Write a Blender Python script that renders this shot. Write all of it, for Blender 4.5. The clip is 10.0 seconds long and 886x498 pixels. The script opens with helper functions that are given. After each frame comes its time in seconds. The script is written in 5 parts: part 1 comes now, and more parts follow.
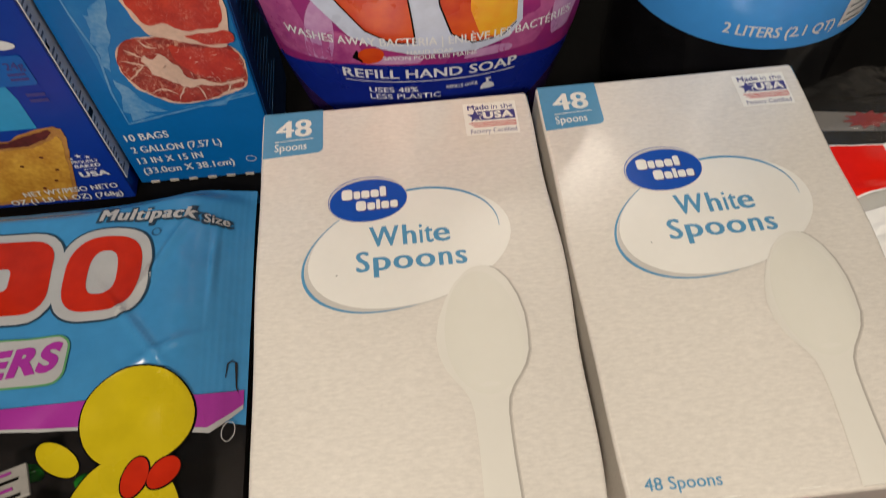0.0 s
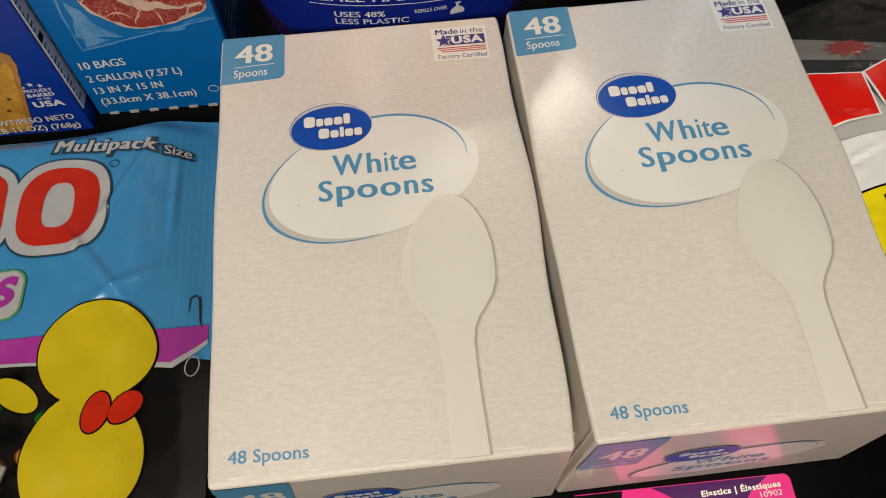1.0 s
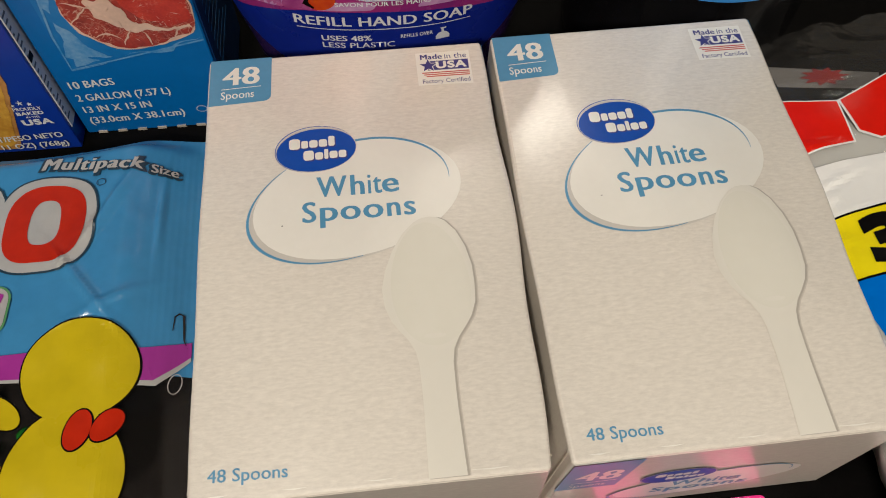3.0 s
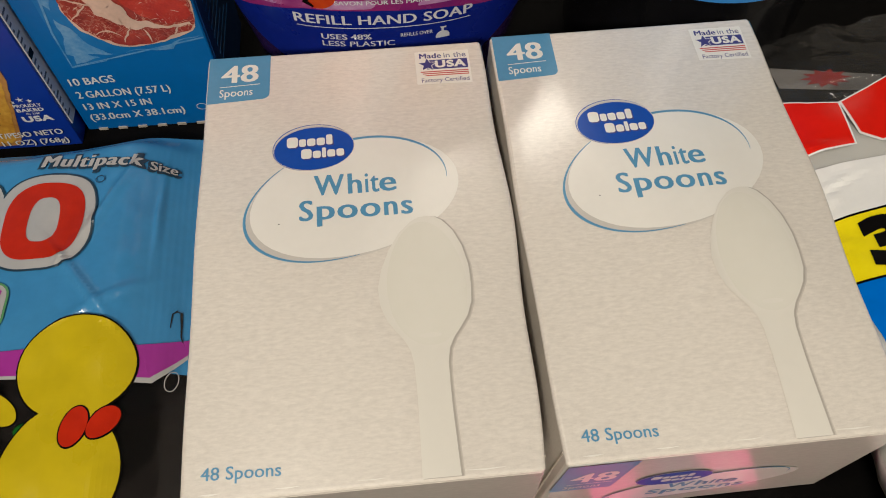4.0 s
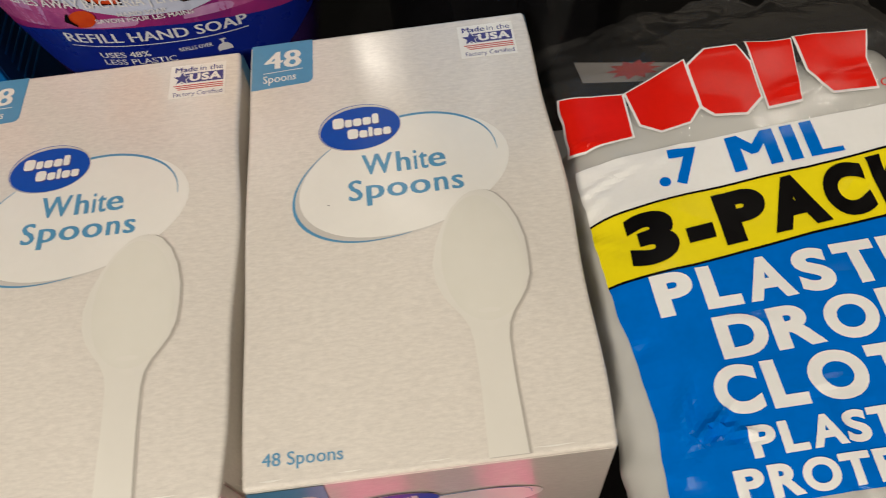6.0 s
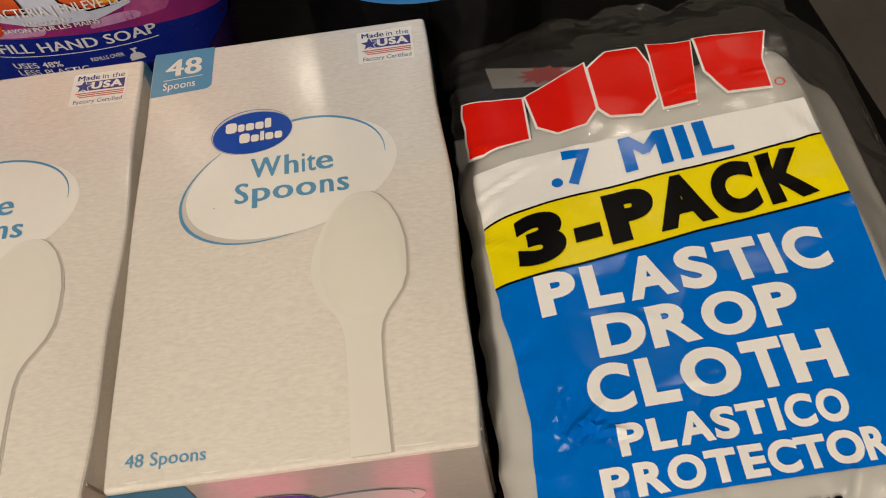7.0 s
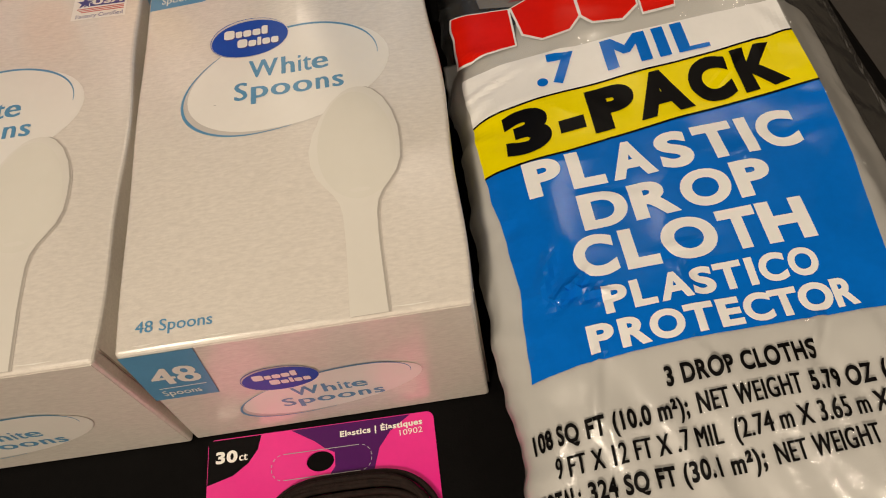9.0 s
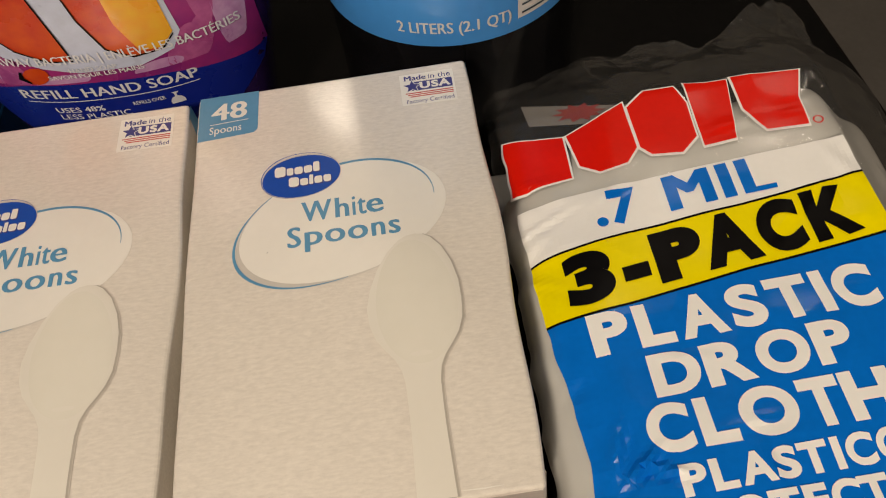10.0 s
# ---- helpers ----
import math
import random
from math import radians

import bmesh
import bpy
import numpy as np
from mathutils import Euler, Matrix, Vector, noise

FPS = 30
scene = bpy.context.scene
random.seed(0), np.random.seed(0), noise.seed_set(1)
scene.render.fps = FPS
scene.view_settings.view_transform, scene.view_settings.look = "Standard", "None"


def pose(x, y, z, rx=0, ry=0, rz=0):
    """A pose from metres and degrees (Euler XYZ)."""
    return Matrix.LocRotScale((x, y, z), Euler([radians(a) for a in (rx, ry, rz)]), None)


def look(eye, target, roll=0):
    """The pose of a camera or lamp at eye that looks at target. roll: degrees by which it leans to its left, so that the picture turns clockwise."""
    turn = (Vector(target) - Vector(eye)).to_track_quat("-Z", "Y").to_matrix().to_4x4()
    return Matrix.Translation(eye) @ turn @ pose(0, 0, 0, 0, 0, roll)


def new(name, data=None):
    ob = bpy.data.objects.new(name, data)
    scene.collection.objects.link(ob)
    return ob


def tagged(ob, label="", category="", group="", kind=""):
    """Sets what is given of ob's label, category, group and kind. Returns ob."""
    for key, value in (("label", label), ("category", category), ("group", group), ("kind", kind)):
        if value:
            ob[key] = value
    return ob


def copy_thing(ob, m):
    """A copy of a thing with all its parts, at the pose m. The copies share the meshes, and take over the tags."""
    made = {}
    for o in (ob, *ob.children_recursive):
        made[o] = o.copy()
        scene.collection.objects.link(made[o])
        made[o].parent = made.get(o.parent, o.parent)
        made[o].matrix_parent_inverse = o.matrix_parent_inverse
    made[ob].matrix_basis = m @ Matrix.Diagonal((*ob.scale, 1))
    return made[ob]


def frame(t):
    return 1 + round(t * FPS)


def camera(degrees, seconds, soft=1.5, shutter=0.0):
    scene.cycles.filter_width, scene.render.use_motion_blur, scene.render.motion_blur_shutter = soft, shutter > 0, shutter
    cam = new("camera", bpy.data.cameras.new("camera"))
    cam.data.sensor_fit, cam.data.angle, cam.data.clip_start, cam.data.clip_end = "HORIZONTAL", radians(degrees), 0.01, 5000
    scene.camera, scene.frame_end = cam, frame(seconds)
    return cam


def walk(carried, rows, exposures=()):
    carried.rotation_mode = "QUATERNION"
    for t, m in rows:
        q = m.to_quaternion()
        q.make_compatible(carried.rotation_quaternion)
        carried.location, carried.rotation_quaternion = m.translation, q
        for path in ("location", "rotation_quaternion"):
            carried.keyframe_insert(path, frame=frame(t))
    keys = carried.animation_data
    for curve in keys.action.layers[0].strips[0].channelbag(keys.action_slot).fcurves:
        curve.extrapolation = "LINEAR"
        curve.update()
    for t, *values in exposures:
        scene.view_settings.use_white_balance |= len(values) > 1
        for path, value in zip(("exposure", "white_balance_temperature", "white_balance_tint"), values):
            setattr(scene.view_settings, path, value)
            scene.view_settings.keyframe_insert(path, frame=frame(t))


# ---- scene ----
cam = camera(59.7, 10.0, soft=1.0, shutter=0.3)
PATH = [
    (0, (-0.003, 0.058, 0.36), (0.043, 1.108, -1.342), -2.9),
    (0.2, (-0.003, 0.056, 0.355), (0.044, 1.048, -1.381), -2.9),
    (0.5, (0.001, 0.057, 0.349), (0.058, 0.993, -1.418), -2.3),
    (1, (0.003, 0.056, 0.349), (0.083, 0.981, -1.422), -0.9),
    (1.5, (0.004, 0.058, 0.354), (0.097, 1.007, -1.404), -0.4),
    (2, (0.007, 0.058, 0.352), (0.112, 1.012, -1.403), 0.1),
    (2.5, (0.006, 0.055, 0.354), (0.116, 1.017, -1.396), 0.6),
    (4, (0.01, 0.055, 0.353), (0.104, 1.018, -1.397), 0.6),
    (4.5, (0.011, 0.054, 0.353), (0.088, 1.015, -1.399), -0.9),
    (5, (0.028, 0.055, 0.349), (0.095, 1.029, -1.397), -2.3),
    (5.3, (0.061, 0.053, 0.348), (0.06, 1.022, -1.401), -6.3),
    (5.5, (0.08, 0.052, 0.344), (0.096, 1.027, -1.402), -5.5),
    (6, (0.136, 0.051, 0.338), (0.107, 1.049, -1.395), -8.0),
    (6.2, (0.15, 0.056, 0.33), (0.1, 1.058, -1.4), -9.2),
    (7.3, (0.185, 0.029, 0.33), (0.147, 1.085, -1.368), -9.0),
    (7.5, (0.184, 0.021, 0.331), (0.149, 1.075, -1.369), -9.0),
    (8, (0.185, 0.003, 0.322), (0.16, 1.052, -1.38), -9.1),
    (8.5, (0.182, -0.005, 0.318), (0.163, 1.042, -1.386), -8.9),
    (9, (0.176, -0.005, 0.319), (0.158, 1.045, -1.383), -8.8),
    (9.3, (0.17, 0.014, 0.331), (0.145, 1.085, -1.358), -9.1),
    (9.5, (0.166, 0.03, 0.338), (0.146, 1.109, -1.346), -8.7),
    (10, (0.162, 0.047, 0.339), (0.136, 1.14, -1.336), -9.0),
]
EXPOSURES = [(0.0, 0.02, 6060, 8.0), (0.6, -0.02, 5960, 6.5), (6.0, -0.02, 5970, 6.8), (7.5, -0.15, 6560, 9.5), (10.0, -0.11, 6640, 10.0)]
walk(cam, [(t, look(eye, target, roll)) for t, eye, target, roll in PATH], EXPOSURES)

# ---- world and light ----
world = bpy.data.worlds.new("world")
scene.world = world
world.use_nodes = True
world.node_tree.nodes["Background"].inputs[0].default_value = (0.9, 0.85, 0.8, 1)
world.node_tree.nodes["Background"].inputs[1].default_value = 0.05


# ---- materials ----
def material(name, color, rough=0.5, metal=0.0, vary=0.06, scale=60.0, bump=0.0, bump_scale=200.0, coat=0.0, coat_rough=0.1,
             stretch=(1, 1, 1), spec=0.5, emit=0.0, color2=None, coat_ior=1.5):
    """A principled surface whose colour and roughness drift at two scales."""
    m = bpy.data.materials.new(name)
    m.use_nodes = True
    nt = m.node_tree
    b = nt.nodes["Principled BSDF"]
    tc = nt.nodes.new("ShaderNodeTexCoord")
    mp = nt.nodes.new("ShaderNodeMapping")
    mp.inputs["Scale"].default_value = stretch
    nt.links.new(tc.outputs["Object"], mp.inputs["Vector"])
    n1 = nt.nodes.new("ShaderNodeTexNoise")
    n1.inputs["Scale"].default_value, n1.inputs["Detail"].default_value = scale, 6
    nt.links.new(mp.outputs[0], n1.inputs["Vector"])
    n2 = nt.nodes.new("ShaderNodeTexNoise")
    n2.inputs["Scale"].default_value, n2.inputs["Detail"].default_value = scale * 6, 4
    nt.links.new(mp.outputs[0], n2.inputs["Vector"])
    addn = nt.nodes.new("ShaderNodeMath")
    addn.operation = "MULTIPLY_ADD"
    addn.inputs[1].default_value = 0.6
    nt.links.new(n2.outputs["Fac"], addn.inputs[0])
    nt.links.new(n1.outputs["Fac"], addn.inputs[2])
    ramp = nt.nodes.new("ShaderNodeMapRange")
    ramp.inputs["From Min"].default_value, ramp.inputs["From Max"].default_value = 0.55, 1.05
    nt.links.new(addn.outputs[0], ramp.inputs["Value"])
    mix = nt.nodes.new("ShaderNodeMix")
    mix.data_type = "RGBA"
    lo = color2 or tuple(c * (1 - vary) for c in color)
    hi = color if color2 else tuple(min(1, c * (1 + vary)) for c in color)
    mix.inputs["A"].default_value = (*lo, 1)
    mix.inputs["B"].default_value = (*hi, 1)
    nt.links.new(ramp.outputs[0], mix.inputs["Factor"])
    nt.links.new(mix.outputs["Result"], b.inputs["Base Color"])
    rr = nt.nodes.new("ShaderNodeMapRange")
    rr.inputs["To Min"].default_value, rr.inputs["To Max"].default_value = rough * 0.85, min(1, rough * 1.15)
    nt.links.new(n1.outputs["Fac"], rr.inputs["Value"])
    nt.links.new(rr.outputs[0], b.inputs["Roughness"])
    b.inputs["Metallic"].default_value = metal
    b.inputs["Specular IOR Level"].default_value = spec
    b.inputs["Coat Weight"].default_value, b.inputs["Coat Roughness"].default_value = coat, coat_rough
    b.inputs["Coat IOR"].default_value = coat_ior
    if bump:
        n3 = nt.nodes.new("ShaderNodeTexNoise")
        n3.inputs["Scale"].default_value, n3.inputs["Detail"].default_value = bump_scale, 5
        nt.links.new(mp.outputs[0], n3.inputs["Vector"])
        bp = nt.nodes.new("ShaderNodeBump")
        bp.inputs["Strength"].default_value, bp.inputs["Distance"].default_value = bump, 0.0006
        nt.links.new(n3.outputs["Fac"], bp.inputs["Height"])
        nt.links.new(bp.outputs[0], b.inputs["Normal"])
    if emit:
        b.inputs["Emission Color"].default_value = (*color, 1)
        b.inputs["Emission Strength"].default_value = emit
    return m


def film_material(name, tint, gloss_rough, extra, wrinkle, scale, haze=0.05):
    """Thin clear plastic: see-through, with a glossy skin and creases."""
    m = bpy.data.materials.new(name)
    m.use_nodes = True
    nt = m.node_tree
    nt.nodes.remove(nt.nodes["Principled BSDF"])
    out = nt.nodes["Material Output"]
    tr = nt.nodes.new("ShaderNodeBsdfTransparent")
    tr.inputs["Color"].default_value = (*tint, 1)
    gl = nt.nodes.new("ShaderNodeBsdfGlossy")
    gl.inputs["Roughness"].default_value = gloss_rough
    fr = nt.nodes.new("ShaderNodeFresnel")
    fr.inputs["IOR"].default_value = 1.33
    ad = nt.nodes.new("ShaderNodeMath")
    ad.operation = "ADD"
    ad.inputs[1].default_value = extra
    nt.links.new(fr.outputs[0], ad.inputs[0])
    mx = nt.nodes.new("ShaderNodeMixShader")
    nt.links.new(ad.outputs[0], mx.inputs[0])
    df = nt.nodes.new("ShaderNodeBsdfDiffuse")
    df.inputs["Color"].default_value = (0.7, 0.68, 0.65, 1)
    hz = nt.nodes.new("ShaderNodeMixShader")
    hz.inputs[0].default_value = haze
    nt.links.new(tr.outputs[0], hz.inputs[1])
    nt.links.new(df.outputs[0], hz.inputs[2])
    nt.links.new(hz.outputs[0], mx.inputs[1])
    nt.links.new(gl.outputs[0], mx.inputs[2])
    nt.links.new(mx.outputs[0], out.inputs["Surface"])
    tc = nt.nodes.new("ShaderNodeTexCoord")
    n = nt.nodes.new("ShaderNodeTexNoise")
    n.inputs["Scale"].default_value, n.inputs["Detail"].default_value, n.inputs["Distortion"].default_value = scale, 3, 1.5
    nt.links.new(tc.outputs["Object"], n.inputs["Vector"])
    bp = nt.nodes.new("ShaderNodeBump")
    bp.inputs["Strength"].default_value, bp.inputs["Distance"].default_value = wrinkle, 0.002
    nt.links.new(n.outputs["Fac"], bp.inputs["Height"])
    nt.links.new(bp.outputs[0], gl.inputs["Normal"])
    nt.links.new(bp.outputs[0], fr.inputs["Normal"])
    return m


carton = material("carton", (0.825, 0.778, 0.70), 0.38, color2=(0.688, 0.645, 0.578), scale=320, stretch=(1, 3.0, 3.0), bump=0.05, bump_scale=500, spec=0.5, coat=1.0, coat_rough=0.20, coat_ior=1.7)
carton_side = material("carton_side", (0.70, 0.66, 0.60), 0.5, scale=40, bump=0.08)
carton_edge = material("carton_edge", (0.42, 0.37, 0.31), 0.8, scale=200, vary=0.2)
ink_white = material("ink_white", (0.85, 0.83, 0.765), 0.33, vary=0.015, scale=60, coat=0.8, coat_rough=0.28, coat_ior=1.6)
ink_pale = material("ink_pale", (0.60, 0.57, 0.52), 0.36, vary=0.04, scale=80, coat=0.8, coat_rough=0.28, coat_ior=1.6)
spoon_white = material("spoon_white", (0.76, 0.735, 0.66), 0.33, vary=0.02, scale=25, coat=0.8, coat_rough=0.28, coat_ior=1.6)
spoon_bowl = material("spoon_bowl", (0.715, 0.695, 0.61), 0.33, color2=(0.755, 0.735, 0.655), scale=14)
spoon_soft = material("spoon_soft", (0.57, 0.53, 0.475), 0.36, vary=0.05, scale=90)
spoon_shadow = material("spoon_shadow", (0.43, 0.40, 0.35), 0.36, vary=0.08, scale=90)
ink_sky = material("ink_sky", (0.10, 0.30, 0.50), 0.33, vary=0.05, scale=120, coat=0.3, coat_rough=0.28, coat_ior=1.6)
ink_royal = material("ink_royal", (0.012, 0.075, 0.42), 0.3, vary=0.06, scale=100, spec=0.2, coat=0.15, coat_rough=0.28, coat_ior=1.6)
ink_navy = material("ink_navy", (0.05, 0.05, 0.22), 0.35, vary=0.06, scale=100)
ink_red_line = material("ink_red_line", (0.55, 0.10, 0.09), 0.35)
ink_black = material("ink_black", (0.004, 0.0035, 0.0035), 0.35, spec=0.06)
table_black = material("table_black", (0.0030, 0.0028, 0.0027), 0.55, vary=0.25, scale=30, bump=0.25, bump_scale=900, spec=0.05)
floor_grey = material("floor_grey", (0.085, 0.077, 0.070), 0.7, vary=0.12, scale=14, bump=0.3, bump_scale=300)
wall_paint = material("wall_paint", (0.48, 0.44, 0.38), 0.8, vary=0.03, scale=4)
ceiling_paint = material("ceiling_paint", (0.26, 0.245, 0.22), 0.85, vary=0.03, scale=4)
lamp_metal = material("lamp_metal", (0.7, 0.7, 0.68), 0.35, metal=0.6)
lamp_glow = material("lamp_glow", (1.0, 0.86, 0.68), 0.5, emit=6.0)

film_clear = film_material("film_clear", (0.96, 0.96, 0.95), 0.09, 0.0, 0.35, 60, 0.042)
film_window = film_material("film_window", (0.8, 0.8, 0.8), 0.12, 0.0, 0.5, 50, 0.004)
sheet_milky = material("sheet_milky", (0.50, 0.495, 0.472), 0.30, vary=0.05, scale=14, bump=0.5, bump_scale=50, coat=0.3, coat_rough=0.14)
pack_white = material("pack_white", (0.84, 0.84, 0.82), 0.3, vary=0.02, bump=0.1, bump_scale=60, spec=0.2)
pack_yellow = material("pack_yellow", (0.85, 0.715, 0.001), 0.24, vary=0.03, bump=0.2, bump_scale=45, spec=0.09)
pack_blue = material("pack_blue", (0.0005, 0.145, 0.61), 0.17, vary=0.06, bump=0.4, bump_scale=40, spec=0.14)
pack_red = material("pack_red", (0.70, 0.010, 0.003), 0.22, vary=0.05, bump=0.3, bump_scale=45, spec=0.14)
leaf_red = material("leaf_red", (0.24, 0.014, 0.012), 0.4, vary=0.15)
strip_grey = material("strip_grey", (0.17, 0.16, 0.15), 0.4, vary=0.1)

candy_blue = material("candy_blue", (0.054, 0.238, 0.48), 0.24, vary=0.08, scale=30, bump=0.12, bump_scale=50, coat=0.35, coat_rough=0.08, spec=0.35)
candy_magenta = material("candy_magenta", (0.34, 0.03, 0.29), 0.3, vary=0.05, coat=0.2)
candy_red = material("candy_red", (0.46, 0.020, 0.004), 0.25, vary=0.16, scale=25, spec=0.2, coat=0.08)
candy_grey = material("candy_grey", (0.42, 0.42, 0.41), 0.3, vary=0.04, coat=0.2)
candy_slate = material("candy_slate", (0.022, 0.05, 0.08), 0.3, vary=0.05)
candy_yellow = material("candy_yellow", (0.54, 0.42, 0.004), 0.28, vary=0.06, scale=30, spec=0.25, coat=0.05)
candy_dark = material("candy_dark", (0.016, 0.013, 0.012), 0.22, vary=0.25, scale=40, coat=0.4, coat_rough=0.15)
gum_green = material("gum_green", (0.02, 0.22, 0.02), 0.2, vary=0.25, scale=90, coat=0.5)
gum_orange = material("gum_orange", (0.65, 0.24, 0.02), 0.2, vary=0.25, scale=90, coat=0.5)
gum_green_line = material("gum_green_line", (0.10, 0.30, 0.12), 0.35)
sachet = material("sachet", (0.36, 0.34, 0.31), 0.35, vary=0.12, scale=60)

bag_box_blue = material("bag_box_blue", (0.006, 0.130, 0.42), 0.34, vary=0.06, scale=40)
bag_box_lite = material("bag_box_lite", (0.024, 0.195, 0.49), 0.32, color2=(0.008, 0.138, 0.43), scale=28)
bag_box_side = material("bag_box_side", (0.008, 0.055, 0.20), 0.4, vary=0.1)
gleam_print = material("gleam_print", (0.20, 0.38, 0.60), 0.32, color2=(0.035, 0.22, 0.52), scale=70)
def marbled(name, lean, deep, fat, scale, width):
    """Printed meat: two reds in blotches, crossed by thin wandering lines of fat."""
    m = material(name, lean, 0.3, color2=deep, scale=scale * 0.6)
    nt = m.node_tree
    b = nt.nodes["Principled BSDF"]
    under = b.inputs["Base Color"].links[0].from_socket
    tc = nt.nodes.new("ShaderNodeTexCoord")
    n = nt.nodes.new("ShaderNodeTexNoise")
    n.inputs["Scale"].default_value, n.inputs["Detail"].default_value, n.inputs["Distortion"].default_value = scale, 3, 1.2
    nt.links.new(tc.outputs["Object"], n.inputs["Vector"])
    near = nt.nodes.new("ShaderNodeMath")
    near.operation = "COMPARE"
    near.inputs[1].default_value, near.inputs[2].default_value = 0.5, width
    nt.links.new(n.outputs["Fac"], near.inputs[0])
    patch = nt.nodes.new("ShaderNodeTexNoise")
    patch.inputs["Scale"].default_value = scale * 0.35
    nt.links.new(tc.outputs["Object"], patch.inputs["Vector"])
    gate = nt.nodes.new("ShaderNodeMapRange")
    gate.inputs["From Min"].default_value, gate.inputs["From Max"].default_value = 0.42, 0.62
    nt.links.new(patch.outputs["Fac"], gate.inputs["Value"])
    mul = nt.nodes.new("ShaderNodeMath")
    mul.operation = "MULTIPLY"
    nt.links.new(near.outputs[0], mul.inputs[0])
    nt.links.new(gate.outputs[0], mul.inputs[1])
    mix = nt.nodes.new("ShaderNodeMix")
    mix.data_type = "RGBA"
    mix.inputs["B"].default_value = (*fat, 1)
    nt.links.new(under, mix.inputs["A"])
    nt.links.new(mul.outputs[0], mix.inputs["Factor"])
    nt.links.new(mix.outputs["Result"], b.inputs["Base Color"])
    return m


meat_red = marbled("meat_red", (0.56, 0.050, 0.022), (0.36, 0.018, 0.010), (0.60, 0.24, 0.16), 240, 0.012)
meat_dark = marbled("meat_dark", (0.42, 0.050, 0.028), (0.20, 0.016, 0.012), (0.58, 0.28, 0.19), 200, 0.024)
meat_fat = material("meat_fat", (0.66, 0.46, 0.36), 0.3, vary=0.14, scale=70)
cookie_blue = material("cookie_blue", (0.006, 0.034, 0.30), 0.32, vary=0.06, scale=40)
cookie_cyan = material("cookie_cyan", (0.04, 0.29, 0.56), 0.32, vary=0.06, scale=40)
cookie_mid = material("cookie_mid", (0.012, 0.11, 0.42), 0.32, vary=0.06, scale=40)
cookie_tan = material("cookie_tan", (0.66, 0.38, 0.05), 0.4, color2=(0.42, 0.18, 0.02), scale=75)
cookie_rim = material("cookie_rim", (0.50, 0.26, 0.07), 0.4, color2=(0.33, 0.14, 0.03), scale=80)
cookie_fig = material("cookie_fig", (0.10, 0.018, 0.014), 0.35, vary=0.4, scale=120)
side_paper = material("side_paper", (0.72, 0.73, 0.75), 0.4, vary=0.1)
print_bar_grey = material("print_bar_grey", (0.10, 0.11, 0.14), 0.4)
print_grey = material("print_grey", (0.66, 0.67, 0.68), 0.35, vary=0.05)

soap_body = material("soap_body", (0.032, 0.013, 0.085), 0.12, vary=0.3, scale=20, coat=0.6, coat_rough=0.06)
soap_blue = material("soap_blue", (0.007, 0.02, 0.26), 0.28, vary=0.06, scale=30)
soap_magenta = material("soap_magenta", (0.38, 0.028, 0.19), 0.28, color2=(0.20, 0.02, 0.17), scale=22)
coral_pink = material("coral_pink", (0.52, 0.13, 0.33), 0.28, color2=(0.30, 0.04, 0.20), scale=45)
coral_pale = material("coral_pale", (0.60, 0.36, 0.58), 0.28, color2=(0.42, 0.17, 0.42), scale=45)
fish_orange = material("fish_orange", (0.68, 0.10, 0.006), 0.28, color2=(0.50, 0.025, 0.006), scale=26)
fish_yellow = material("fish_yellow", (0.80, 0.50, 0.02), 0.28, color2=(0.78, 0.28, 0.012), scale=20)
fish_white = material("fish_white", (0.55, 0.60, 0.76), 0.28, vary=0.12, scale=30)
soap_text = material("soap_text", (0.74, 0.75, 0.78), 0.3, vary=0.03)
jug_dark = material("jug_dark", (0.006, 0.006, 0.007), 0.14, vary=0.2, spec=0.25, coat=0.15, coat_rough=0.05)
jug_label = material("jug_label", (0.06, 0.29, 0.74), 0.3, vary=0.05, scale=25)
cap_white = material("cap_white", (0.7, 0.7, 0.7), 0.4)

card_pink = material("card_pink", (0.80, 0.015, 0.26), 0.3, vary=0.03, coat=0.15)
card_purple = material("card_purple", (0.072, 0.005, 0.105), 0.3, vary=0.05, spec=0.2, coat=0.08)
cord = material("cord", (0.016, 0.009, 0.007), 0.6, vary=0.5, scale=500, bump=0.9, bump_scale=1800, spec=0.15)


# ---- builders ----
def part(name, bm, mat, parent=None, label="", smooth=False):
    """Links a bmesh as one mesh object, under a thing if one is given."""
    me = bpy.data.meshes.new(name)
    if smooth:
        for fc in bm.faces:
            fc.smooth = True
    bm.to_mesh(me)
    bm.free()
    me.materials.append(mat)
    ob = new(name, me)
    if parent is not None:
        ob.parent = parent
    if label:
        ob["label"] = label
    return ob


def thing(name, label, category, m=None, group="", kind=""):
    ob = new(name)
    ob.empty_display_size = 0.02
    if m is not None:
        ob.matrix_basis = m
    return tagged(ob, label, category, group, kind)


def block(x0, y0, z0, x1, y1, z1, bevel=0.0, segments=2):
    bm = bmesh.new()
    bmesh.ops.create_cube(bm, size=1)
    for v in bm.verts:
        v.co = Vector(((x0 + x1) / 2 + v.co.x * (x1 - x0), (y0 + y1) / 2 + v.co.y * (y1 - y0), (z0 + z1) / 2 + v.co.z * (z1 - z0)))
    if bevel:
        bmesh.ops.bevel(bm, geom=bm.edges[:], offset=bevel, segments=segments, affect="EDGES", profile=0.5)
    return bm


